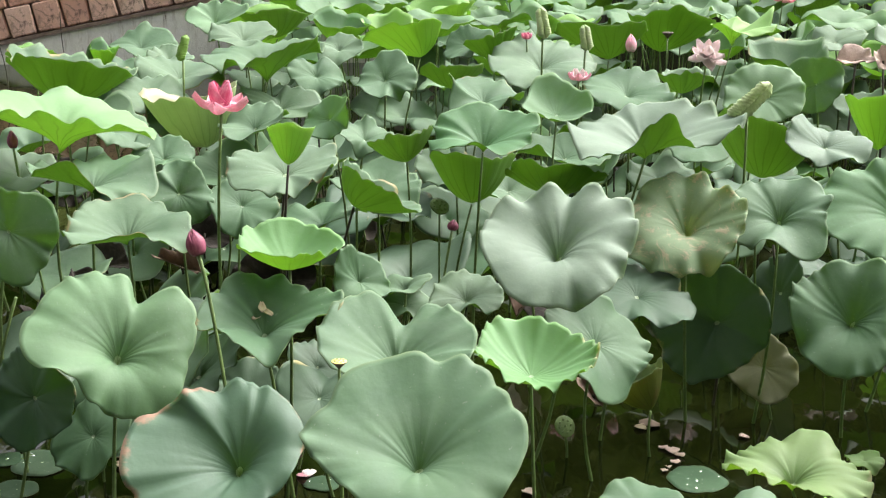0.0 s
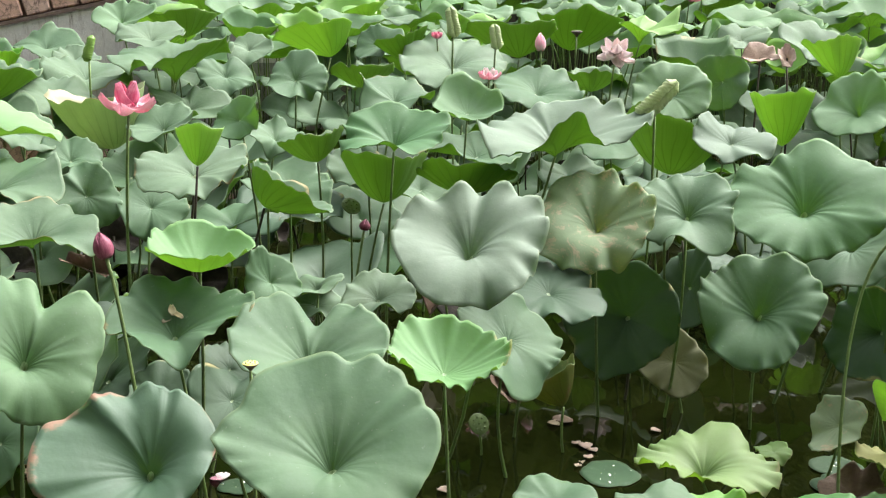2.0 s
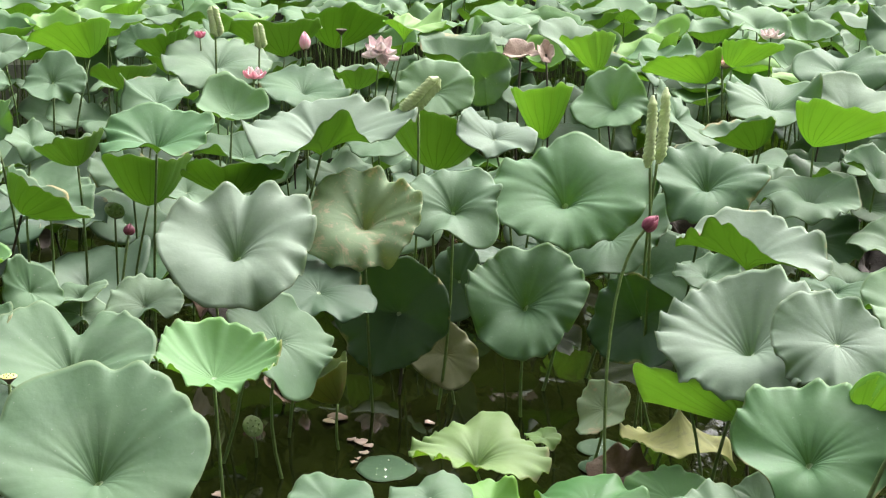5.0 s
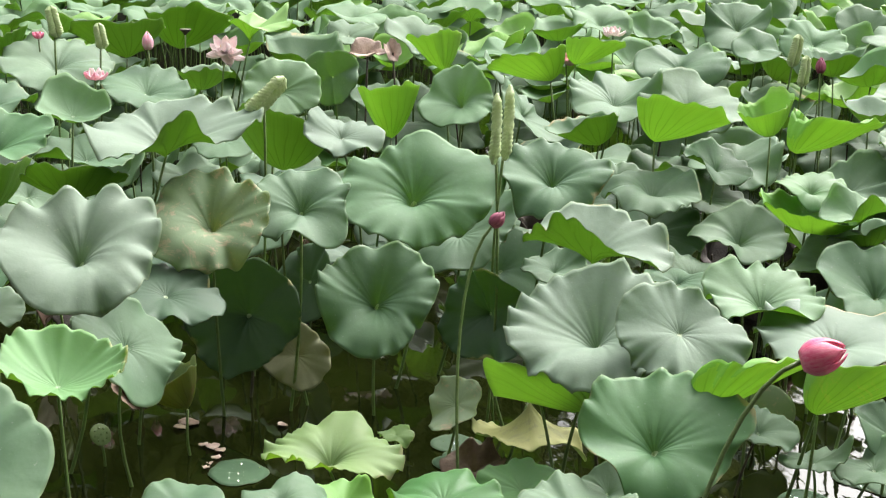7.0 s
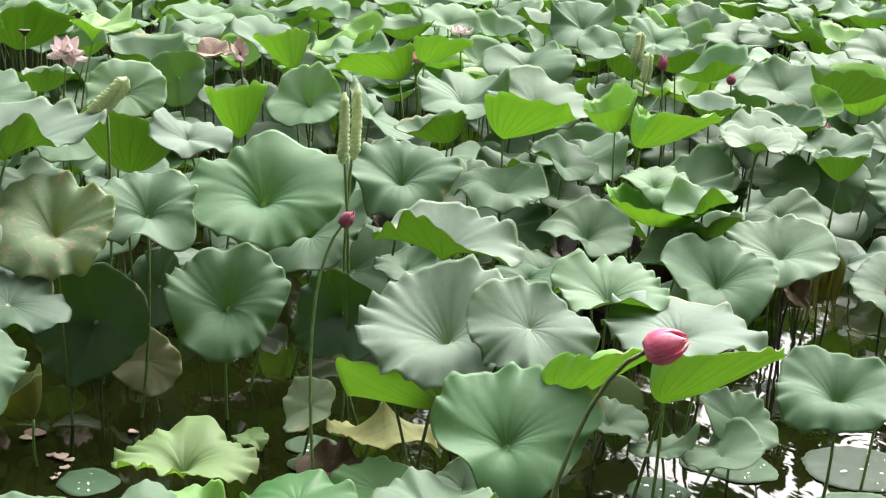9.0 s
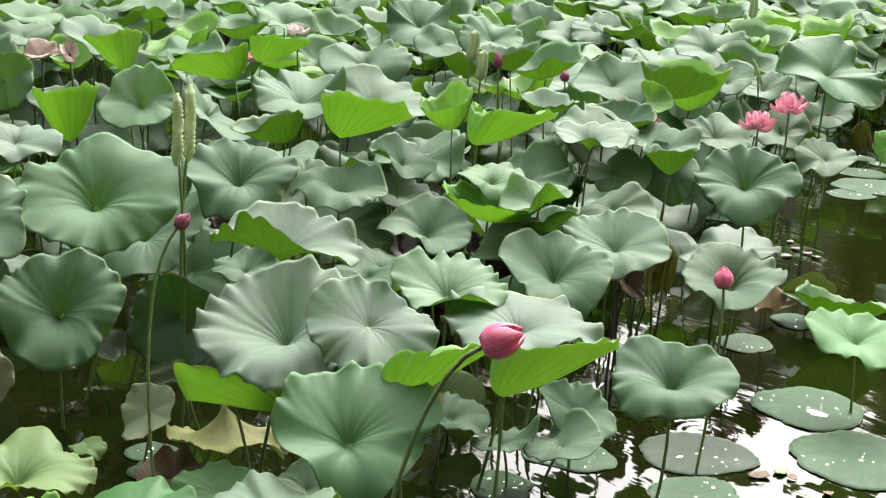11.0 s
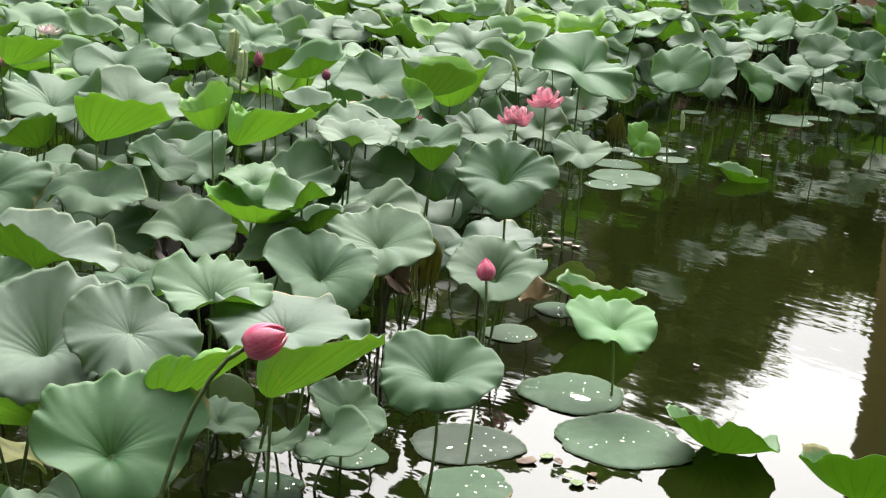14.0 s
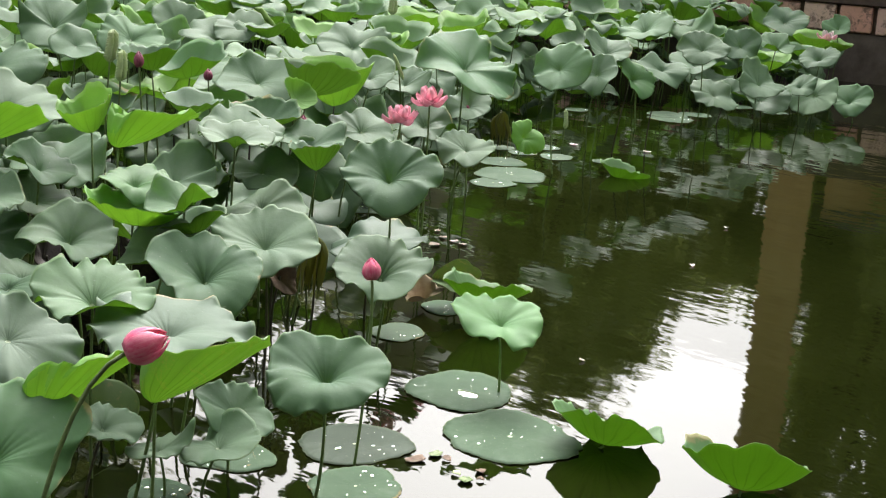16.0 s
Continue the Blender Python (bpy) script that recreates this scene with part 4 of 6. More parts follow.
bed_rng = random.Random(11)
taken = [(o.location.x, o.location.y) for o in scene.objects if o.name.startswith("lotus_leaf")]
lower, upper, rim_low = [], [], []
for _ in range(26000):
    fx, fy = bed_rng.uniform(-6, 16), bed_rng.uniform(3, 17.2)
    rr = math.hypot(fx, fy)
    bearing = math.degrees(math.atan2(fx, fy))
    if not inside(fx, fy, BED) or not -24 < bearing < 68:
        continue
    if bearing < -8.2 and rr > 7.5:
        continue
    if rr > 8.3:
        gap = 0.27 if rr < 12 else 0.32
        if all((fx - a) ** 2 + (fy - b) ** 2 > gap * gap for a, b in upper) and (rr > 10 or all((fx - a) ** 2 + (fy - b) ** 2 > 0.26 ** 2 for a, b in taken)):
            upper.append((fx, fy))
            continue
    if fx > 6.0 and rr > 8 and len(rim_low) < 420 and all((fx - a) ** 2 + (fy - b) ** 2 > 0.23 ** 2 for a, b in rim_low) and not inside(fx + 0.55, fy - 0.75, BED):
        rim_low.append((fx, fy))
        continue
    if (3.9 if fx < -0.4 else 5.5) < rr < 11 and len(lower) < 190 and all((fx - a) ** 2 + (fy - b) ** 2 > 0.29 ** 2 for a, b in lower):
        lower.append((fx, fy))
upper.sort(key=lambda q: math.hypot(*q))
lower.sort(key=lambda q: math.hypot(*q))
FAR = {"v": [], "f": [], "s": [], "u": []}


def far_leaf(x, y, z, r, heading, tilt, cup, kind, seed):
    """One of the many distant leaves, joined with the rest."""
    rng = random.Random(seed)
    rings, segs = 6, 36
    pts, rho = blade_points(r, cup, rng, rings, segs, 1.2)
    h, t = radians(heading), radians(tilt)
    n = Vector((math.sin(t) * math.cos(h), math.sin(t) * math.sin(h), math.cos(t)))
    turn = Vector((0, 0, 1)).rotation_difference(n).to_matrix() @ Matrix.Rotation(rng.uniform(0, math.tau), 3, "Z")
    top_ = pts @ np.array(turn).T + np.array((x, y, z))
    k2 = 2 * "mlygs".index(kind)
    faces, sl, uvs = skin(segs, rings, True, (k2, k2 + 1), rho)
    i0 = len(FAR["v"])
    FAR["v"] += np.concatenate([top_, top_ - np.array(n) * 0.0022]).tolist()
    FAR["f"] += [(a + i0, b + i0, c + i0, d + i0) for a, b, c, d in faces]
    FAR["s"] += sl
    FAR["u"] += uvs
    joint = Vector((x, y, z)) + turn @ Vector((0, 0, (-cup - 0.05) * r))
    i0 = len(FAR["v"])
    for p_ in bent(joint, (joint.x + 0.03, joint.y + 0.05, -0.06), rng, 0.06, 5):
        FAR["v"] += [(p_.x + 0.005 * math.cos(w), p_.y + 0.005 * math.sin(w), p_.z) for w in (0, 1.57, 3.14, 4.71)]
    for j in range(4):
        for w in range(4):
            FAR["f"].append((i0 + 4 * j + w, i0 + 4 * j + (w + 1) % 4, i0 + 4 * j + 4 + (w + 1) % 4, i0 + 4 * j + 4 + w))
            FAR["s"].append(10)
            FAR["u"] += [(0.5, 0.5)] * 4


for i, (fx, fy) in enumerate(upper):
    edge = 1.0 if not (fx > 13.0 and fy < 8.7) else 0.7
    kind = bed_rng.choices("mlyg", (34, 42, 17, 7))[0]
    deep = bed_rng.choice((0.15, 0.2, 0.3, 0.5, 0.6, 0.8)) if kind != "y" else bed_rng.uniform(0.45, 1.0)
    args = (fx, fy, bed_rng.uniform(0.55, 0.98) * edge, bed_rng.uniform(0.15, 0.27) + (0.035 if fx > 9 else 0.0), bed_rng.uniform(150, 330), abs(bed_rng.gauss(10, 16)), round(deep, 2), kind, 2000 + i)
    if i < 40:
        leaf(*args, 0, 1.2)
    else:
        far_leaf(*args)
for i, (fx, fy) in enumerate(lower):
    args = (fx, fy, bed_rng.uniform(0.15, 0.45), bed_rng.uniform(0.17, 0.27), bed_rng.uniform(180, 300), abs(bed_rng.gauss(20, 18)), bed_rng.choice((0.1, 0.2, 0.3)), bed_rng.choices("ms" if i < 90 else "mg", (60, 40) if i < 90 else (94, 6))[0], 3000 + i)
    if i < 50:
        leaf(*args, 0, 1.2)
    else:
        far_leaf(*args)
for i, (fx, fy) in enumerate(rim_low):
    far_leaf(fx, fy, bed_rng.uniform(0.08, 0.55), bed_rng.uniform(0.14, 0.24), bed_rng.uniform(180, 330), abs(bed_rng.gauss(28, 18)), bed_rng.choice((0.1, 0.2, 0.3, 0.5)), bed_rng.choices("mlg", (75, 15, 10))[0], 4000 + i)
far_me = mesh_of("distant_lotus_leaves", FAR["v"], FAR["f"], [q for k_ in "mlygs" for q in (TOP[k_], UNDER[k_])] + [STALK], FAR["u"], FAR["s"])
tagged(new("distant_lotus_leaves", far_me), "dense distant bed of grey-green and lime lotus leaves", "lotus leaves", kind="stuff")
# bare and broken stalks between the leaves
for i in range(150):
    fx, fy = bed_rng.uniform(-5, 14), bed_rng.uniform(3.6, 14)
    if not inside(fx, fy, BED) or not -24 < math.degrees(math.atan2(fx, fy)) < 66:
        continue
    st = new("lotus_stalk")
    st.location = (fx, fy, 0)
    hh = bed_rng.uniform(0.25, 0.7)
    top_ = Vector((bed_rng.uniform(-0.12, 0.12), bed_rng.uniform(-0.12, 0.12), hh))
    piece("stem", tube(bent(top_, (0, 0, -0.06), bed_rng, 0.08), [0.0048] * 7, (STALK if i % 3 else STALK_DRY,), 6), st)
    tagged(st, "bare thin lotus stalk standing in the water", "stalk", "bare stalks")



def pad(x, y, r, seed, drops=8, old=False, pool=0.0):
    """A round leaf that lies on the water, with drops on it."""
    rng = random.Random(seed)
    base = new("lily_pad")
    base.location = (x, y, 0.0)
    segs, rings = (120, 10) if r > 0.12 else (64, 6)
    pts, rho = blade_points(r, 0.0, rng, rings, segs, 0.10, ())
    # small scallops round the rim
    lobes = rng.choice((23, 27, 31))
    turn_ = np.arctan2(pts[:, 1], pts[:, 0])
    scallop = 1 + 0.028 * np.repeat(rho, segs) ** 8 * np.abs(np.sin(0.5 * lobes * turn_ + seed + np.sin(2 * turn_)))
    pts[:, 0] *= scallop
    pts[:, 1] *= scallop
    pts[:, 2] = np.clip(pts[:, 2], -0.0015, 0.012) + 0.0035 + 0.002 * rng.random()
    piece("blade", shell(pts, (0, 0, 0.0012), segs, rings, True, (PAD_OLD if old else PAD, U_O), uv=rho), base)
    for i in range(drops):
        d, w = r * 0.9 * math.sqrt(rng.random()), rng.uniform(0, math.tau)
        s = rng.choice((0.002, 0.0025, 0.003, 0.0045)) if i else rng.choice((0.005, 0.009))
        if pool and not i:
            s, d = pool, 0.25 * r
        me = DROPS[rng.randrange(3)]
        piece("water_drop", me, base, "", Matrix.LocRotScale((d * math.cos(w), d * math.sin(w), 0.005), Euler((0, 0, w)), (s * rng.uniform(1, 1.8), s, min(s * 0.55, 0.006))))
    return tagged(base, "dark speckled lotus pad floating flat on the pond with drops" if old else "round grey-green lotus pad floating flat on the pond", "lily pad", "floating pads")


def drop_mesh(seed):
    rng = random.Random(seed)
    verts, faces, k = [], [], 10
    for i in range(4):
        a = i / 4 * math.pi / 2
        for j in range(k):
            w = math.tau * j / k
            q = 1 + 0.12 * math.sin(2 * w + seed)
            verts.append((math.cos(a) * math.cos(w) * q, math.cos(a) * math.sin(w) * q, math.sin(a)))
    verts.append((0, 0, 1))
    for i in range(3):
        for j in range(k):
            faces.append((i * k + j, i * k + (j + 1) % k, (i + 1) * k + (j + 1) % k, (i + 1) * k + j))
    faces += [(3 * k + j, 3 * k + (j + 1) % k, 4 * k) for j in range(k)]
    return mesh_of("water_drop", verts, faces, (DROP,))


DROPS = [drop_mesh(i) for i in range(3)]
pad(-1.284, 4.111, 0.101, 500, 6)
pad(-1.405, 4.128, 0.053, 501, 2)
pad(-1.306, 3.909, 0.067, 502, 2)
pad(-1.067, 4.207, 0.058, 503, 2)
pad(-0.363, 3.981, 0.055, 504, 2)
pad(0.121, 5.233, 0.069, 505, 2)
pad(0.834, 4.054, 0.097, 506, 6)
pad(1.599, 4.091, 0.085, 507, 6)
pad(1.586, 3.930, 0.114, 508, 6)
pad(2.858, 3.488, 0.130, 509, 6)
pad(2.533, 3.368, 0.095, 510, 6)
pad(4.345, 4.118, 0.128, 511, 6)
pad(4.806, 4.259, 0.115, 512, 6)
pad(4.018, 3.421, 0.218, 513, 16, pool=0.034)
pad(3.303, 3.271, 0.195, 514, 14, old=True)
pad(3.058, 3.002, 0.157, 515, 14)
pad(3.804, 2.967, 0.249, 516, 14)
pad(2.503, 3.330, 0.097, 517, 6)
pad(2.910, 3.418, 0.120, 518, 6)
pad(7.995, 6.700, 0.187, 519, 6)
pad(7.672, 6.316, 0.273, 520, 6)
pad(7.326, 6.191, 0.164, 521, 6)
pad(8.556, 6.610, 0.135, 522, 2)
pad(8.816, 6.940, 0.121, 523, 2)
pad(8.456, 6.877, 0.118, 524, 2)
pad(8.461, 7.122, 0.119, 525, 2)
pad(11.272, 7.386, 0.228, 526, 6)
pad(11.451, 7.564, 0.204, 527, 2)
pad(8.741, 6.302, 0.081, 528, 2)
pad(11.748, 7.430, 0.161, 529, 2)
pad(6.084, 6.324, 0.166, 530, 6)
pad(5.997, 6.072, 0.172, 531, 6)
pad(5.813, 6.108, 0.106, 532, 2)
pad(12.725, 7.550, 0.147, 533, 2)
pad(12.759, 7.131, 0.133, 534, 2)
pad(10.809, 8.191, 0.123, 535, 2)


# ---- flowers, buds, pods and rolled leaves ----
def petal_mesh(L, W, cupd, mat, seed, tipcurl=0.0):
    """A boat-shaped petal that grows along +z from the origin, hollow side towards +y."""
    rng = random.Random(seed)
    rows, cols = 9, 7
    top = []
    for i in range(rows):
        s = i / (rows - 1)
        w = W * (math.sin(math.pi * min(1, s * 0.86 + 0.14) ** 0.8) ** 0.75) * (1 - 0.15 * s) + 0.002
        if i == rows - 1:
            w = W * 0.04
        for k in range(cols):
            c = (k / (cols - 1)) * 2 - 1
            yv = cupd * W * (c * c) * (1 - 0.3 * s) - 0.35 * L * math.sin(math.pi * s) * 0.6 - tipcurl * L * s ** 3
            top.append((c * w, yv, L * s + 0.01 * L * math.sin(3 * c + seed)))
    return shell(top, (0, 0.0016, 0), cols, rows, False, (mat, mat), name="petal")


def place_stalk(base, head, foot, rng, rr, sway=0.05, name="stalk", mat=None):
    P = bent(Vector(head) - base.location, Vector(foot) - base.location, rng, sway, 9)
    piece(name, tube(P, [rr * (0.8 + 0.03 * i) for i in range(9)], (mat or STALK,)), base)


def flower(x, y, z, size, seed, rings, mats, label, lean=(0, 0), pod=True, foot=None, category="lotus flower"):
    """An open lotus: whorls of (count, opening in degrees, scale), a pod with stamens, and its stalk."""
    rng = random.Random(seed)
    base = new("lotus_flower")
    base.location = (foot[0] if foot else x, foot[1] if foot else y, 0)
    head = Vector((x, y, z)) - base.location
    tilt = Euler((radians(lean[0]), radians(lean[1]), 0)).to_matrix().to_4x4()
    for w, (count, opening, sc) in enumerate(rings):
        me = petal_mesh(size * sc, size * sc * 0.36, 0.75, mats[w % len(mats)], seed + w, 0.05 * w)
        for i in range(count):
            a = 360 * (i + 0.5 * (w % 2)) / count + rng.uniform(-8, 8)
            m = Matrix.Translation(head) @ tilt @ pose(0, 0, 0, 0, 0, a) @ pose(0, -size * 0.05, 0, opening + rng.uniform(-9, 9), rng.uniform(-5, 5), 0)
            piece("petal", me, base, "", m)
    if pod:
        k = 10
        verts = [(math.cos(math.tau * j / k) * q, math.sin(math.tau * j / k) * q, h) for q, h in ((size * 0.06, 0), (size * 0.15, size * 0.26), (size * 0.13, size * 0.28)) for j in range(k)]
        faces = [(i * k + j, i * k + (j + 1) % k, (i + 1) * k + (j + 1) % k, (i + 1) * k + j) for i in range(2) for j in range(k)] + [tuple(range(2 * k, 3 * k))]
        piece("seed_pod", mesh_of("seed_pod", verts, faces, (YELLOW,)), base, "yellow seed pod", Matrix.Translation(head) @ tilt)
        sv, sf = [], []
        for j in range(26):
            w = math.tau * j / 26
            o = Vector((math.cos(w), math.sin(w), 0))
            a0, a1 = o * size * 0.10, o * size * (0.24 + 0.05 * rng.random()) + Vector((0, 0, size * rng.uniform(0.15, 0.28)))
            s = Vector((-o.y, o.x, 0)) * size * 0.012
            i0 = len(sv)
            sv += [a0 - s, a0 + s, a1 + s, a1 - s, a0 + Vector((0, 0, size * .02)), a1 + Vector((0, 0, size * .03))]
            sf += [(i0, i0 + 1, i0 + 2, i0 + 3), (i0 + 1, i0 + 4, i0 + 5, i0 + 2), (i0 + 4, i0, i0 + 3, i0 + 5)]
        piece("stamens", mesh_of("stamens", sv, sf, (STAMEN,)), base, "orange stamens", Matrix.Translation(head) @ tilt)
    ft = foot if foot else (x + 0.02, y + 0.03)
    place_stalk(base, (x, y, z), (ft[0], ft[1], -0.06), rng, 0.0062)
    return tagged(base, label, category, "lotus flowers")


def bud(x, y, z, length, width, seed, mat, label, axis=(0, 0, 1), foot=None, open_tip=0.0, sepal=None):
    """A closed bud of overlapping petals, its tip along axis, on a thin stalk."""
    rng = random.Random(seed)
    base = new("lotus_bud")
    base.location = (foot[0] if foot else x, foot[1] if foot else y, 0)
    ax = Vector(axis).normalized()
    q = Vector((0, 0, 1)).rotation_difference(ax).to_matrix().to_4x4()
    head = Vector((x, y, z)) - base.location
    rows, cols = 12, 9
    for w, (count, scale, inset) in enumerate(((3, 0.97, 0.86), (4, 1.0, 0.97))):
        for i in range(count):
            top = []
            spread = math.tau / count * 0.72
            for a in range(rows):
                s = a / (rows - 1)
                prof = (math.sin(math.pi * min(1.0, 0.10 + 0.9 * s) ** 0.85) ** 0.75) * inset
                prof = max(prof, 0.03) + open_tip * max(0.0, s - 0.55) * (1 if w else 0.5)
                narrow = spread * (1 - 0.94 * s ** 2.6)
                for k in range(cols):
                    c = (k / (cols - 1)) * 2 - 1
                    an = math.tau * i / count + w * 0.6 + c * narrow
                    rr = width * prof * (1 + 0.05 * (1 - c * c))
                    top.append((rr * math.cos(an), rr * math.sin(an), length * scale * s * (1 - 0.05 * abs(c) * s)))
            piece("petal", shell(top, (0, 0, 0.001), cols, rows, False, (mat, mat), name="petal"), base, "", Matrix.Translation(head) @ q)
    if sepal is not None:
        me = petal_mesh(length * 0.38, width * 0.55, 0.7, sepal, seed)
        for i in range(2):
            piece("sepal", me, base, "small cream sepal", Matrix.Translation(head) @ q @ pose(0, 0, 0, 0, 0, 150 + 70 * i) @ pose(0, -width * 0.3, 0, 38, 0, 0))
    ft = foot if foot else (x + 0.02, y + 0.03)
    j = Vector((x, y, z)) + ax * 0.004
    P0_ = j - base.location
    end = Vector((ft[0], ft[1], -0.06)) - base.location
    rr = 0.0045 + 0.02 * width
    # the stalk leaves the bud along its axis and bends down to the water
    c1 = P0_ - ax * min(0.22, 0.5 * (P0_ - end).length)
    pts = []
    for i in range(11):
        s = i / 10
        pts.append((1 - s) ** 2 * P0_ + 2 * s * (1 - s) * c1 + s * s * end)
    piece("stalk", tube(pts, [rr] * 11, (STALK,)), base)
    return tagged(base, label, "lotus bud", "lotus buds")


def rolled_leaf(a, b, width, seed, label, foot, two=True, mat=None, ridge=0.24):
    """A young leaf still rolled into scrolls from its low end a to its tip b."""
    rng = random.Random(seed)
    a, b = Vector(a), Vector(b)
    base = new("rolled_lotus_leaf")
    base.location = (foot[0], foot[1], 0)
    d = (b - a).normalized()
    side = d.cross(Vector((0, 1, 0.2))).normalized()
    fwd = d.cross(side)
    for s in ((-1, 1) if two else (0,)):
        verts, faces, rows, cols = [], [], 80, 14
        for i in range(rows):
            u = i / (rows - 1)
            prof = min(1.0, 0.35 + 5 * u, 0.30 + 6 * (1 - u)) * (1 - 0.22 * u)
            for k in range(cols):
                w = math.tau * k / cols
                rr = width * prof * (1 + ridge * abs(math.sin((44 if ridge > 0.2 else 21) * u + 2.6 * math.cos(w + 0.4) * (s or 1) + seed + 1.5 * math.sin(5 * u) + math.sin(17 * u + seed))) - 0.10 + 0.05 * math.sin(13 * u + 2 * w + seed))
                c = a.lerp(b, u) + side * s * width * 0.85 * prof + fwd * 0.04 * (b - a).length * math.sin(math.pi * u) * rng.choice((0.98, 1.0))
                verts.append(c + (side * math.cos(w) + fwd * math.sin(w)) * rr - base.location)
        for i in range(rows - 1):
            for k in range(cols):
                q = (k + 1) % cols
                faces.append((i * cols + k, i * cols + q, (i + 1) * cols + q, (i + 1) * cols + k))
        faces += [tuple(reversed(range(cols))), tuple(range((rows - 1) * cols, rows * cols))]
        piece("scroll", mesh_of("scroll", verts, faces, (mat or ROLL,)), base)
    mid = a.lerp(b, 0.45) - base.location
    P = bent(mid, Vector((foot[0], foot[1], -0.06)) - base.location, rng, 0.03)
    piece("stalk", tube(P, [0.005] * 7, (STALK,)), base)
    return tagged(base, label, "rolled leaf", "rolled young leaves")


def seed_head(x, y, z, r, seed, mat, top_mat, label, nod=0.0):
    """A cone-shaped seed pod on its stalk."""
    rng = random.Random(seed)
    base = new("lotus_seed_pod")
    base.location = (x, y, 0)
    k, verts, faces = 14, [], []
    prof = ((0.16, -0.95), (0.35, -0.7), (0.75, -0.3), (1.0, -0.06), (1.0, 0.03), (0.9, 0.08), (0.0, 0.10))
    for q, h in prof:
        for j in range(k):
            w = math.tau * j / k
            verts.append((r * max(q, 0.01) * (1 + 0.03 * math.sin(5 * w)) * math.cos(w), r * max(q, 0.01) * math.sin(w), r * h))
    n = len(prof)
    sl = []
    for i in range(n - 1):
        for j in range(k):
            faces.append((i * k + j, i * k + (j + 1) % k, (i + 1) * k + (j + 1) % k, (i + 1) * k + j))
            sl.append(1 if i >= 4 else 0)
    m = pose(0, 0, z, nod, 0, 30)
    piece("pod", mesh_of("pod", verts, faces, (mat, top_mat), None, sl), base, "", m)
    for j in range(9):
        w, q = math.tau * j / 8, (0.6 if j < 8 else 0.0)
        piece("seed", DROPS_SEED[0], base, "", m @ Matrix.LocRotScale((r * q * math.cos(w), r * q * math.sin(w), r * 0.09), Euler((0, 0, 0)), (r * 0.13, r * 0.13, r * 0.10)))
    place_stalk(base, (x, y, z - r * 0.9 * math.cos(radians(nod))), (x + 0.01, y + 0.04, -0.06), rng, 0.005)
    return tagged(base, label, "seed pod", "lotus seed pods")


seed_me = drop_mesh(7)
seed_me.materials.clear()
seed_me.materials.append(POD_GREEN)
DROPS_SEED = [seed_me]


def dead_leaf(x, y, z, r, heading, tilt, seed, mat, label, stalk=True, fold=1.0, top=None):
    """A crumpled, half-closed dead blade."""
    rng = random.Random(seed)
    base = new("dead_lotus_leaf")
    base.location = (x, y, 0)
    pts, rho = blade_points(r, 0.25, rng, 14, 56, 2.2)
    # folded along its middle like a closed umbrella
    c = pts[:, 0].copy()
    pts[:, 2] += fold * np.abs(c) * 0.9
    pts[:, 0] = c * (1 - 0.55 * fold)
    h, t = radians(heading), radians(tilt)
    n = Vector((math.sin(t) * math.cos(h), math.sin(t) * math.sin(h), math.cos(t)))
    turn = Vector((0, 0, 1)).rotation_difference(n).to_matrix() @ Matrix.Rotation(rng.uniform(0, 6), 3, "Z")
    w = pts @ np.array(turn).T + np.array((0, 0, z))
    piece("blade", shell(w, np.array(n) * 0.003, 56, 14, True, (top or mat, mat), uv=rho), base)
    if stalk:
        piece("stalk", tube(bent((0, 0, z), (0.03, 0.05, -0.06), rng, 0.1), [0.0055] * 7, (STALK_DRY,)), base)
    return tagged(base, label, "dead leaf", "dead leaves")


def hanging_leaf(x, y, z, wide, drop, seed, label, turn=0.0):
    """A withered blade that has collapsed round its stalk and hangs in folds, its lower edge ragged."""
    rng = random.Random(seed)
    base = new("dead_lotus_leaf")
    base.location = (x, y, 0)
    rows, cols = 18, 34
    ph = [rng.uniform(0, 6.3) for _ in range(6)]
    rag = [0.75 + 0.25 * math.sin(2.1 * k + ph[0]) * math.sin(0.7 * k + ph[1]) + 0.10 * math.sin(5.3 * k + ph[4]) for k in range(cols)]
    top = []
    for i in range(rows):
        v = i / (rows - 1)
        for k in range(cols):
            u = 2 * k / (cols - 1) - 1
            spread_ = wide * (0.30 + 0.70 * v ** 0.6) * (1 - 0.25 * v * v)
            fold = 0.22 * wide * (0.3 + v) * math.sin(6.5 * u + ph[2] + 1.2 * v) + 0.10 * wide * math.sin(13 * u + ph[3] - 2 * v) * v
            top.append((spread_ * u + 0.1 * wide * math.sin(5 * v + ph[5]), -0.3 * wide * math.cos(1.4 * u) + fold, z - drop * v * rag[k] - 0.25 * wide * u * u * (1 - v)))
    a = radians(turn)
    T = np.array(top) @ np.array(((math.cos(a), math.sin(a), 0), (-math.sin(a), math.cos(a), 0), (0, 0, 1)))
    # the rim of the blade is the lower edge
    piece("blade", shell(T, (0, 0.003, 0), cols, rows, False, (TOP["t"], U_O), uv=[0.25 + 0.75 * i / (rows - 1) for i in range(rows)]), base)
    piece("stalk", tube(bent((0, 0.01, z), (0.02, 0.05, -0.06), rng, 0.04), [0.0055] * 7, (STALK_DRY,)), base)
    return tagged(base, label, "dead leaf", "dead leaves")


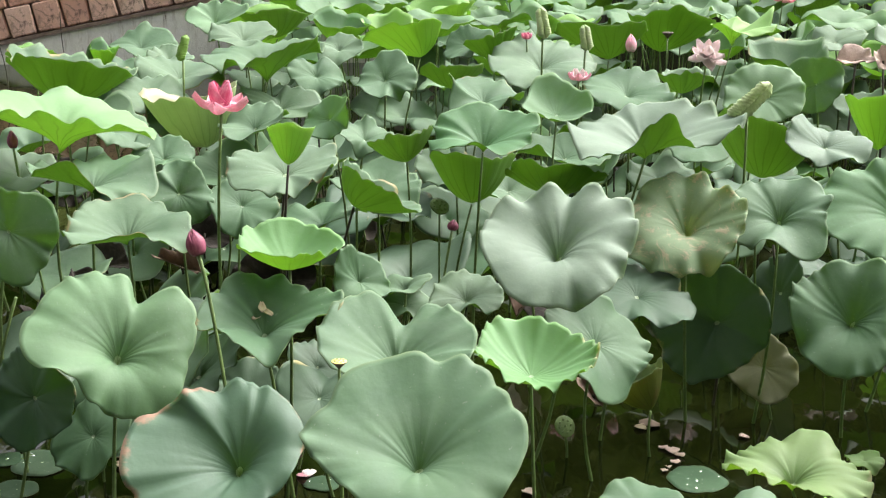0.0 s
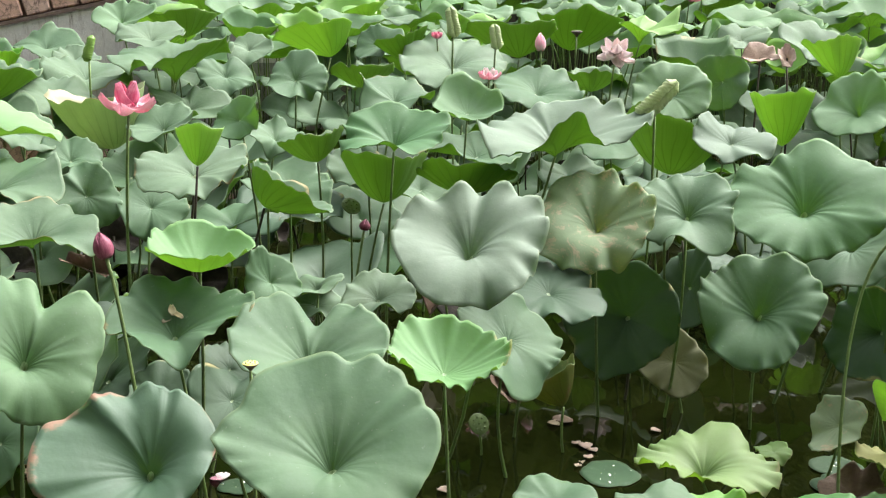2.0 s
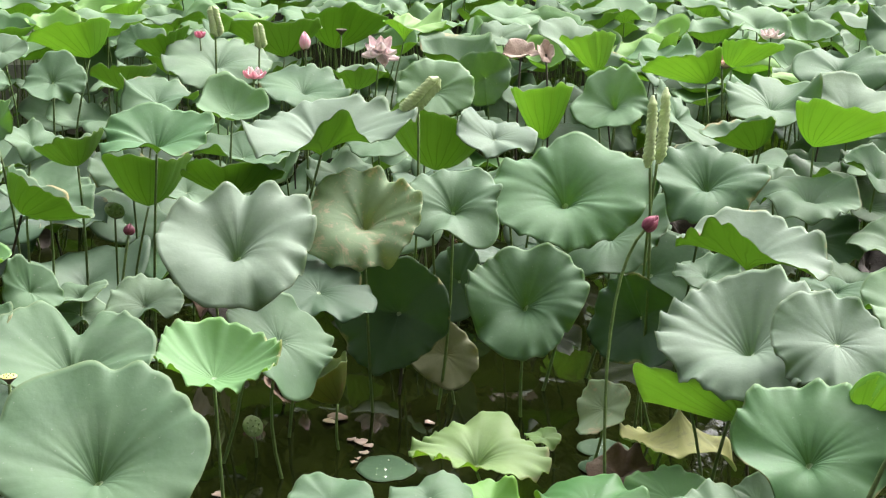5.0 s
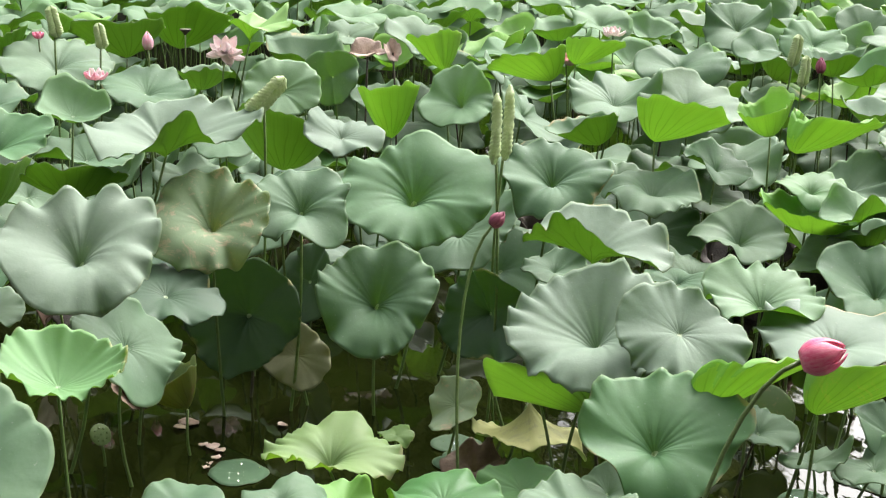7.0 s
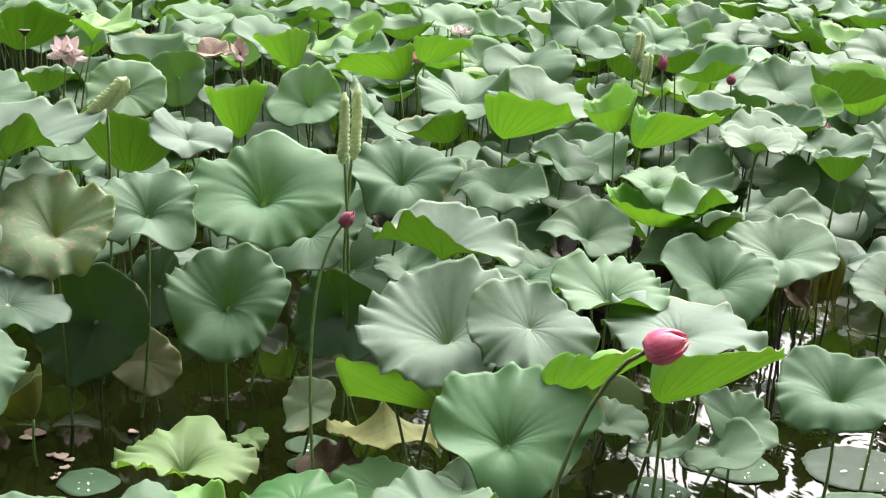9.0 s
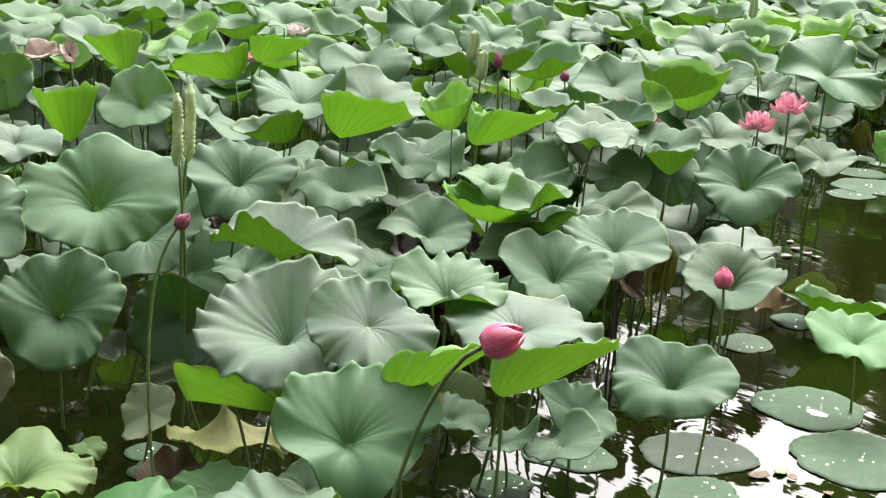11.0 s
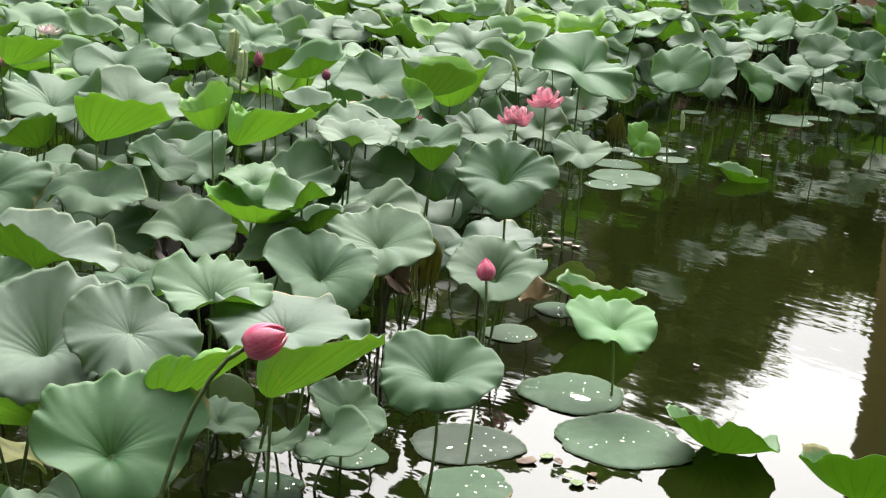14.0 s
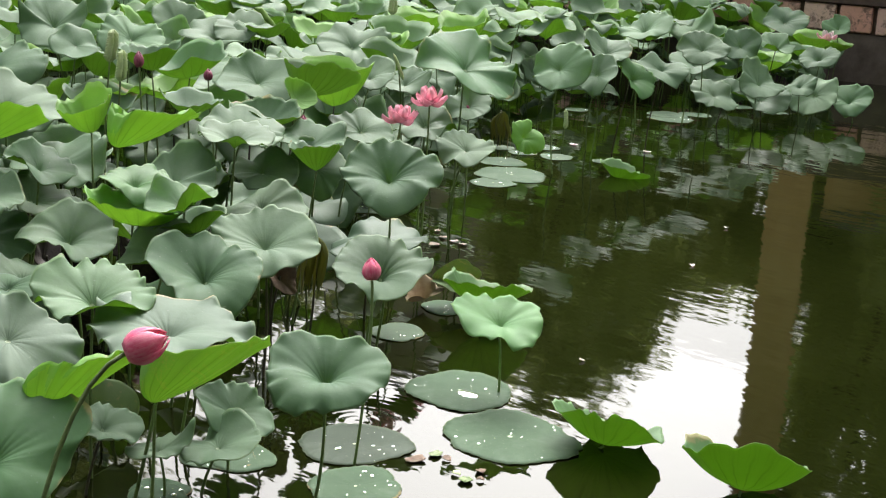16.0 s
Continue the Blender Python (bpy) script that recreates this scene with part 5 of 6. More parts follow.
def fallen(x, y, size, turn, mat, seed, label, sunk=0.004, lean=(0, 0)):
    """A petal or a scrap of leaf lying on the water."""
    top = []
    for i in range(6):
        s = i / 5
        w = size * (0.42 if lean[1] == 0 else 0.2) * math.sin(math.pi * (0.12 + 0.8 * s)) ** 0.8
        for k in range(5):
            c = k / 2 - 1
            top.append((c * w * (1 + 0.2 * math.sin(seed + 5 * s)), size * (s - 0.5), 0.003 + 0.004 * c * c + 0.003 * math.sin(4 * s + seed)))
    ob = new("fallen_petal", shell(top, (0, 0, 0.002), 5, 6, False, (mat, mat), name="fallen_petal"))
    h_, t_ = radians(lean[0]), radians(lean[1])
    up_ = Vector((math.sin(t_) * math.cos(h_), math.sin(t_) * math.sin(h_), math.cos(t_)))
    ob.matrix_basis = Matrix.Translation((x, y, sunk)) @ Vector((0, 0, 1)).rotation_difference(up_).to_matrix().to_4x4() @ pose(0, 0, 0, 0, 0, turn)
    return tagged(ob, label, "petal", "floating scraps")


flower(-0.736, 4.533, 1.100, 0.103, 1, [(5, 72, 1.0), (4, 20, 0.92)], (PINK_PALE, PINK), "open deep pink lotus flower above the leaves", (0, 0), False)
flower(1.307, 6.809, 1.000, 0.098, 2, [(5, 100, 1.0), (4, 62, 0.95), (2, 25, 0.8)], (PETAL_WHITE, PETAL_WHITE), "fading white and pink lotus flower shedding petals", (25, 0), True)
flower(0.653, 6.591, 0.900, 0.066, 3, [(5, 60, 1.0), (4, 30, 0.9)], (PINK_PALE, PETAL_WHITE), "small pink and white lotus flower half hidden", (0, 0), False)
flower(0.466, 7.743, 0.950, 0.045, 4, [(5, 50, 1.0), (4, 25, 0.9)], (PINK, PINK), "small pink lotus flower far among leaves", (0, 0), False)
flower(2.501, 10.277, 0.950, 0.114, 5, [(6, 70, 1.0), (5, 35, 0.9)], (PINK_PALE, PETAL_WHITE), "pale pink lotus flower far among leaves", (0, 0), True)
flower(3.406, 7.338, 0.850, 0.094, 6, [(5, 75, 1.0), (4, 40, 0.8)], (DEAD_PINK, PINK_PALE), "withering salmon lotus flower", (0, 0), True)
flower(3.949, 7.842, 0.950, 0.080, 7, [(5, 75, 1.0), (4, 40, 0.8)], (PETAL_WHITE, PETAL_WHITE), "white lotus flower far among leaves", (0, 0), True)
flower(5.047, 4.867, 0.800, 0.099, 8, [(6, 70, 1.0), (6, 42, 0.95), (5, 18, 0.9)], (PINK_PALE, PINK_PALE), "full pink lotus flower at the edge of the bed", (0, 0), True)
flower(5.414, 5.022, 0.850, 0.104, 9, [(6, 82, 1.0), (5, 30, 0.95)], (PINK_PALE, PINK_PALE), "pink lotus flower with drooping outer petals", (0, 0), True)
flower(14.793, 7.724, 0.620, 0.137, 10, [(5, 65, 1.0), (4, 30, 0.9)], (PINK_PALE, PETAL_WHITE), "pale pink lotus flower near the wall", (0, 0), True)
bud(-0.632, 3.459, 0.900, 0.072, 0.026, 21, BUD_DARK, "dark magenta lotus bud on a straight stalk", (-0.301, 0.259, 0.918), (-0.459, 3.189), 0.0)
bud(0.940, 6.894, 1.000, 0.092, 0.029, 22, PINK_PALE, "slim pale pink lotus bud", (-0.015, 0.271, 0.962), (0.973, 6.749), 0.0)
bud(0.042, 4.874, 0.600, 0.041, 0.021, 23, BUD_DARK, "small purple-pink lotus bud low among stalks", (0.182, 0.266, 0.947), (-0.046, 4.710), 0.0)
bud(-1.675, 5.277, 0.800, 0.070, 0.021, 24, BUD_DARK, "thin dull pink lotus bud", (-0.163, 0.268, 0.950), (-1.502, 5.154), 0.0)
bud(1.582, 3.818, 0.850, 0.060, 0.023, 25, BUD_DARK, "dusky pink lotus bud on a tall bare stalk", (0.683, -0.032, 0.729), (1.438, 3.593), 0.0)
bud(1.619, 3.459, 0.400, 0.051, 0.015, 26, BUD_DARK, "thin brownish pink lotus bud", (-0.177, 0.333, 0.926), (1.628, 3.267), 0.0)
bud(1.668, 2.269, 0.950, 0.095, 0.039, 27, BUD_PINK, "plump rose-pink lotus bud about to open with a cream sepal", (0.793, -0.481, 0.373), (1.228, 2.102), 0.36, CREAM)
bud(3.315, 3.237, 0.620, 0.078, 0.033, 28, BUD_PINK, "closed crimson-pink lotus bud", (0.109, 0.235, 0.966), (3.159, 3.128), 0.0)
bud(5.209, 5.917, 0.850, 0.078, 0.029, 29, BUD_DARK, "pink closed lotus bud on a stalk", (0.188, 0.175, 0.966), (5.259, 5.714), 0.0)
bud(4.669, 5.190, 0.750, 0.064, 0.023, 30, BUD_DARK, "dull pink lotus bud low among leaves", (0.188, 0.175, 0.966), (4.501, 5.164), 0.0)
bud(4.558, 6.473, 0.900, 0.092, 0.029, 31, BUD_DARK, "purple-pink lotus bud on a thin stalk", (0.109, 0.235, 0.966), (4.557, 6.326), 0.0)
bud(4.610, 5.904, 0.900, 0.062, 0.025, 32, BUD_DARK, "purple-pink lotus bud on a thin stalk", (0.109, 0.235, 0.966), (4.612, 5.742), 0.0)
bud(6.919, 6.106, 0.550, 0.046, 0.015, 33, BUD_DARK, "tiny pink lotus bud near water", (0.109, 0.235, 0.966), (6.869, 6.035), 0.0)
rolled_leaf((1.028, 4.874, 1.020), (1.166, 4.867, 1.160), 0.0208, 41, "pale rolled young lotus leaf leaning over", (1.058, 4.914), True)
rolled_leaf((0.515, 6.986, 1.050), (0.485, 7.004, 1.201), 0.0189, 42, "pale yellow-green rolled lotus leaf", (0.545, 7.026), True)
rolled_leaf((0.724, 6.912, 1.000), (0.703, 6.930, 1.127), 0.0173, 43, "pale green rolled lotus leaf", (0.754, 6.952), True)
rolled_leaf((1.690, 4.099, 0.980), (1.707, 4.137, 1.211), 0.0186, 44, "long rolled pale green lotus leaf with ridged scrolls", (1.720, 4.139), False)
rolled_leaf((1.751, 4.153, 0.980), (1.773, 4.191, 1.229), 0.0189, 45, "long rolled pale green lotus leaf with ridged scrolls", (1.781, 4.193), False)
rolled_leaf((4.178, 6.190, 0.980), (4.208, 6.193, 1.149), 0.0201, 46, "half-unrolled pale young lotus leaf", (4.208, 6.230), True)
rolled_leaf((3.939, 5.726, 0.950), (3.959, 5.736, 1.102), 0.0173, 47, "pale green rolled lotus leaf", (3.969, 5.766), True)
rolled_leaf((7.001, 8.510, 1.000), (7.131, 8.380, 0.804), 0.0317, 48, "bright green rolled lotus leaf hanging over", (7.031, 8.550), True, ROLL_GREEN, 0.14)
rolled_leaf((7.933, 7.908, 1.000), (7.940, 7.920, 1.185), 0.0230, 49, "pale rolled lotus leaf standing upright", (7.963, 7.948), True)
rolled_leaf((8.762, 6.708, 0.200), (8.774, 6.729, 0.351), 0.0183, 50, "thin rolled young lotus leaf rising from the water", (8.792, 6.748), False)
rolled_leaf((5.948, 5.762, 0.850), (5.913, 5.823, 1.004), 0.0102, 51, "thin rolled young lotus leaf", (5.978, 5.802), False)
rolled_leaf((-1.216, 6.336, 1.000), (-1.184, 6.358, 1.117), 0.0241, 52, "rolled green lotus leaf standing upright", (-1.186, 6.376), False, ROLL_GREEN, 0.14)
seed_head(-0.240, 3.110, 0.740, 0.0192, 61, DEAD, YELLOW, "young lotus seed pod with a yellow top", 0)
seed_head(0.418, 4.194, 0.120, 0.0376, 62, POD_GREEN, POD_GREEN, "green lotus seed pod drooping to the water", 55)
seed_head(1.228, 7.568, 1.020, 0.0317, 63, POD_BROWN, POD_BROWN, "dark ripe lotus seed pod", 0)
seed_head(-0.006, 5.241, 0.600, 0.0400, 64, POD_GREEN, POD_GREEN, "green lotus seed pod among stalks", 40)
seed_head(-1.316, 4.004, 0.400, 0.0184, 65, POD_GREEN, POD_GREEN, "small green lotus seed pod", 0)
dead_leaf(2.10, 7.00, 0.96, 0.105, 262, 22, 71, DEAD_PINK, "curled and wrinkled pinkish brown dead leaf", True, 0.55)
dead_leaf(2.23, 6.97, 0.965, 0.075, 240, 35, 74, DEAD_PINK, "small curled pinkish brown dead leaf", True, 0.7)
hanging_leaf(3.845, 4.150, 0.53, 0.082, 0.30, 171, "withered olive lotus leaf hanging in folds with a tan edge", -42)
hanging_leaf(3.690, 4.185, 0.50, 0.070, 0.19, 172, "withered grey-brown lotus leaf hanging limp", -42)
hanging_leaf(8.475, 7.141, 0.30, 0.105, 0.28, 173, "withered tan lotus leaf standing folded in the water", -50)
dead_leaf(3.583, 4.046, 0.400, 0.092, 250, 60, 73, DEAD, "brown crumpled dead leaf", True, 0.6)
dead_leaf(4.724, 4.317, 0.060, 0.114, 230, 30, 75, TAN, "tan dead leaf curled on the water", False, 0.7)
dead_leaf(4.897, 4.270, 0.120, 0.132, 230, 60, 76, TOP["o"], "dull olive dead leaf folded over itself", True, 0.7)
dead_leaf(-1.059, 5.380, 0.300, 0.117, 250, 40, 77, DEAD, "brown dead leaf among stalks", True, 1.0)
dead_leaf(-0.457, 3.877, 0.120, 0.053, 250, 60, 78, DEAD, "brown dead leaf lying by the stalks", True, 1.0)
dead_leaf(1.575, 3.851, 0.030, 0.112, 250, 10, 79, DEAD, "grey-brown dead leaf rotting on the water", False, 0.2)
dead_leaf(0.375, 5.384, 0.200, 0.140, 250, 35, 80, DEAD, "brown dead leaf under the canopy", True, 1.0)
dead_leaf(0.561, 4.648, 0.050, 0.083, 250, 40, 81, DEAD, "brown dead leaf sunk at the bed edge", True, 1.0)
dead_leaf(1.181, 5.005, 0.150, 0.112, 250, 40, 82, DEAD, "brown dead leaf under the canopy", True, 1.0)
dead_leaf(2.587, 3.820, 0.120, 0.142, 250, 50, 83, TOP["o"], "limp brown-green dead leaf", True, 0.4)
dead_leaf(0.007, 4.841, 0.100, 0.096, 250, 40, 84, DEAD, "brown dead leaf under the canopy", True, 1.0)
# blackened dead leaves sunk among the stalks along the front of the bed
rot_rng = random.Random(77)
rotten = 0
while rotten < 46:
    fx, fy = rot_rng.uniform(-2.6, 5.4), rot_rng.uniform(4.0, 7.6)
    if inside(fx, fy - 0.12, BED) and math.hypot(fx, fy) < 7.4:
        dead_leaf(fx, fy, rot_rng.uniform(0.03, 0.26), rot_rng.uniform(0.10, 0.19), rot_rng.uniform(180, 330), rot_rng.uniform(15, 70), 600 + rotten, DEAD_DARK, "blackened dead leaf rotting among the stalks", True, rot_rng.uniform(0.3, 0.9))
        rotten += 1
fallen(0.790, 4.272, 0.051, 0, DEAD_PINK, 0, "faded pinkish petal floating on dark water")
fallen(0.807, 4.233, 0.039, 37, DEAD_PINK, 1, "faded pinkish petal floating on dark water")
fallen(0.762, 4.293, 0.031, 74, DEAD_PINK, 2, "faded pinkish petal floating on dark water")
fallen(0.786, 4.179, 0.034, 111, DEAD_PINK, 3, "faded pinkish petal floating on dark water")
fallen(0.740, 4.110, 0.030, 148, DEAD_PINK, 4, "faded pinkish petal floating on dark water")
fallen(0.756, 4.136, 0.023, 185, DEAD_PINK, 5, "faded pinkish petal floating on dark water")
fallen(0.286, 3.936, 0.043, 222, DEAD_PINK, 6, "faded pinkish petal floating on dark water")
fallen(1.058, 4.393, 0.036, 259, DEAD_PINK, 7, "faded pinkish petal floating on dark water")
fallen(0.745, 4.494, 0.073, 80, DEAD, 11, "rust-brown sunken leaf just under the surface")
fallen(0.708, 4.461, 0.044, 60, TAN, 12, "pale tan scrap of leaf floating")
fallen(5.831, 5.249, 0.060, 0, DEAD_PINK, 20, "pale pink petal scrap floating by the bed")
fallen(5.816, 5.146, 0.050, 51, DEAD_PINK, 21, "pale pink petal scrap floating by the bed")
fallen(5.920, 5.380, 0.047, 102, DEAD_PINK, 22, "pale pink petal scrap floating by the bed")
fallen(5.804, 5.069, 0.055, 153, DEAD_PINK, 23, "pale pink petal scrap floating by the bed")
fallen(4.815, 5.104, 0.033, 204, DEAD_PINK, 24, "pale pink petal scrap floating by the bed")
fallen(5.660, 5.150, 0.068, 255, DEAD_PINK, 25, "pale pink petal scrap floating by the bed")
fallen(3.460, 2.965, 0.036, 0, DEAD, 30, "rotting scrap of leaf floating on the water")
fallen(3.421, 2.769, 0.027, 43, DEAD, 31, "rotting scrap of leaf floating on the water")
fallen(9.153, 6.912, 0.076, 0, PETAL_WHITE, 40, "white petal scrap floating on open water")
fallen(9.461, 6.382, 0.066, 33, PETAL_WHITE, 41, "white petal scrap floating on open water")
fallen(4.724, 3.350, 0.025, 66, PETAL_WHITE, 42, "white petal scrap floating on open water")
fallen(7.588, 4.432, 0.029, 99, PETAL_WHITE, 43, "white petal scrap floating on open water")
fallen(6.571, 4.011, 0.032, 132, PETAL_WHITE, 44, "white petal scrap floating on open water")
fallen(-0.410, 4.054, 0.048, 0, PETAL_WHITE, 50, "fallen petal floating between leaves")
fallen(-0.431, 4.032, 0.041, 63, PINK_PALE, 51, "fallen petal floating between leaves")
fallen(-0.489, 4.417, 0.036, 126, PETAL_WHITE, 52, "fallen petal floating between leaves")
fallen(-0.443, 4.346, 0.024, 189, PETAL_WHITE, 53, "fallen petal floating between leaves")
fallen(3.368, 3.030, 0.072, 70, DEAD, 90, "torn decaying scrap of leaf floating on the pond")
fallen(3.460, 3.018, 0.057, 99, POD_GREEN, 91, "torn decaying scrap of leaf floating on the pond")
fallen(3.380, 2.799, 0.058, 128, POD_GREEN, 92, "torn decaying scrap of leaf floating on the pond")
fallen(3.474, 2.816, 0.040, 157, DEAD, 93, "torn decaying scrap of leaf floating on the pond")
fallen(3.393, 2.856, 0.035, 186, ROLL, 94, "torn decaying scrap of leaf floating on the pond")
fallen(-1.010, 4.094, 0.065, 90, TAN, 60, "tan scrap of leaf floating")
fallen(-0.497, 3.654, 0.055, 10, TAN, 70, "dry tan petal lying in a lotus leaf", 0.693, (-66, 18))
fallen(-0.485, 3.654, 0.055, 40, TAN, 71, "dry tan petal lying in a lotus leaf", 0.681, (-66, 18))
fallen(-0.507, 3.654, 0.055, -25, TAN, 72, "dry tan petal lying in a lotus leaf", 0.669, (-66, 18))


# ---- the pond's setting ----
POND = [(-9.5, 0.9), (-9.5, 11.4), (-5.2, 13.0), (-1.0, 14.0), (2.0, 17.2), (9.0, 17.6), (14.2, 14.2), (16.6, 9.4), (17.6, 5.6), (14.0, -2.5), (8.0, -3.6), (2.6, -0.2), (-2.0, 0.9)]


def flat(name, verts, faces, mat, label, category):
    return tagged(new(name, mesh_of(name, verts, faces, (mat,), smooth=False)), label, category, kind="structure")


flat("water", [(-14, -8, 0), (24, -8, 0), (24, 24, 0), (-14, 24, 0)], [(0, 1, 2, 3)], WATER, "murky olive-green pond water mirroring the sky", "water")
# the bank round the pond: one sheet out to the horizon, with a vertical edge down into the water
bank_v, bank_f = [], []
nP = len(POND)
cx, cy = 4.0, 6.5
for px_, py_ in POND:
    zb = 0.30 if py_ < 3 else 0.95
    bank_v.append((px_, py_, -0.3))
    bank_v.append((px_, py_, zb))
    dx, dy = px_ - cx, py_ - cy
    L = math.hypot(dx, dy)
    bank_v.append((px_ + dx / L * 6, py_ + dy / L * 6, zb + 0.02))
    bank_v.append((cx + dx / L * 1500, cy + dy / L * 1500, 0.9))
for i in range(nP):
    j = (i + 1) % nP
    for s in range(3):
        bank_f.append((4 * i + s, 4 * j + s, 4 * j + s + 1, 4 * i + s + 1))
flat("ground", bank_v, bank_f, GROUND, "bare earth bank round the lotus pond", "ground")


def block_mesh(w, d, h, mats, bevel=0.006, rough=0.0, seed=0):
    bm = bmesh.new()
    bmesh.ops.create_cube(bm, size=1.0)
    rng = random.Random(seed)
    for v in bm.verts:
        v.co = Vector((v.co.x * w, v.co.y * d, v.co.z * h)) + Vector([rng.uniform(-rough, rough) for _ in range(3)])
    bmesh.ops.bevel(bm, geom=bm.edges[:], offset=bevel, segments=1, affect="EDGES")
    me = bpy.data.meshes.new("block")
    bm.to_mesh(me)
    bm.free()
    for mt in mats:
        me.materials.append(mt)
    return me


def sloped_box(name, a, b, za0, za1, zb0, zb1, depth, mat, parent=None, seg=14, label="", seed=1):
    """A long block from a to b whose foot and top heights change along it."""
    A, B = Vector((*a, 0)), Vector((*b, 0))
    d = (B - A).normalized()
    nrm = Vector((d.y, -d.x, 0))
    rng = random.Random(seed)
    verts, faces = [], []
    for i in range(seg + 1):
        s = i / seg
        p = A.lerp(B, s)
        lo, hi = za0 + (zb0 - za0) * s, za1 + (zb1 - za1) * s
        wob = nrm * rng.uniform(-0.008, 0.008)
        for off, h in ((0, lo), (0, hi), (-depth, hi), (-depth, lo)):
            q = p + nrm * off + wob
            verts.append((q.x, q.y, h))
    for i in range(seg):
        for k in range(4):
            faces.append((4 * i + k, 4 * i + 4 + k, 4 * i + 4 + (k + 1) % 4, 4 * i + (k + 1) % 4))
    faces += [(0, 1, 2, 3), (4 * seg + 3, 4 * seg + 2, 4 * seg + 1, 4 * seg)]
    return piece(name, mesh_of(name, verts, faces, (mat,), smooth=False), parent, label)


# stepped ramp wall: stained plaster foot, a thin ledge, and terracotta blocks above
WL_A, WL_B = (-5.6, 12.75), (-0.6, 13.45)
ramp_wall = tagged(new("wall_ramp"), "weathered ramp wall of stained plaster under terracotta blocks", "wall", kind="structure")
RAMP = lambda s: -0.12 + 1.05 * s
sloped_box("plaster_foot", WL_A, WL_B, -0.3, RAMP(0) + 0.0, -0.3, RAMP(1), 0.35, PLASTER, ramp_wall, 22, "streaked grey-white plaster", 3)
sloped_box("ledge", (WL_A[0] + 0.01, WL_A[1] - 0.03), (WL_B[0] + 0.01, WL_B[1] - 0.03), RAMP(0) + 0.002, RAMP(0) + 0.035, RAMP(1) + 0.002, RAMP(1) + 0.035, 0.36, MORTAR, ramp_wall, 22)
sloped_box("core", (WL_A[0], WL_A[1] + 0.06), (WL_B[0], WL_B[1] + 0.06), RAMP(0) + 0.03, RAMP(0) + 0.62, RAMP(1) + 0.03, RAMP(1) + 0.62, 0.28, MORTAR, ramp_wall, 10)
blocks = [block_mesh(0.232, 0.09, 0.27, (TERRACOTTA,), 0.012, 0.008, i) for i in range(4)]
wd = (Vector((*WL_B, 0)) - Vector((*WL_A, 0)))
wa = math.degrees(math.atan2(wd.y, wd.x))
for i in range(20):
    for row in range(2):
        s = (i + 0.5) / 20
        p = Vector((*WL_A, 0)).lerp(Vector((*WL_B, 0)), s)
        piece("block", blocks[(i * 3 + row) % 4], ramp_wall, "", pose(p.x, p.y + 0.03 + 0.012 * ((i * 7 + row) % 3), RAMP(s) + 0.185 + row * 0.285, 0, -11.6, wa))

# wall beyond the open water: dark foot, one course of red blocks, dark coping
WR_A, WR_B = (14.6, 12.6), (17.3, 5.9)
side_wall = tagged(new("wall_side"), "dark wet pond wall with one course of red blocks", "wall", kind="structure")
sloped_box("wall_foot", WR_A, WR_B, -0.3, 0.60, -0.3, 0.60, 0.4, BASE_DARK, side_wall, 20, "dark stained wall foot", 5)
sloped_box("core", (WR_A[0] + 0.08, WR_A[1] + 0.03), (WR_B[0] + 0.08, WR_B[1] + 0.03), 0.6, 1.0, 0.6, 1.0, 0.3, MORTAR, side_wall, 8)
sloped_box("coping", (WR_A[0] - 0.06, WR_A[1] - 0.02), (WR_B[0] - 0.06, WR_B[1] - 0.02), 0.975, 1.22, 0.975, 1.22, 0.5, COPING, side_wall, 20, "dark brown coping", 6)
big = [block_mesh(0.40, 0.12, 0.33, (TERRACOTTA,), 0.014, 0.01, 20 + i) for i in range(3)]
wd = (Vector((*WR_B, 0)) - Vector((*WR_A, 0)))
wa = math.degrees(math.atan2(wd.y, wd.x))
nb = int(wd.length / 0.425)
for i in range(nb):
    p = Vector((*WR_A, 0)).lerp(Vector((*WR_B, 0)), (i + 0.5) / nb)
    piece("block", big[i % 3], side_wall, "", pose(p.x + 0.03, p.y + 0.01, 0.785, 0, 0, wa))


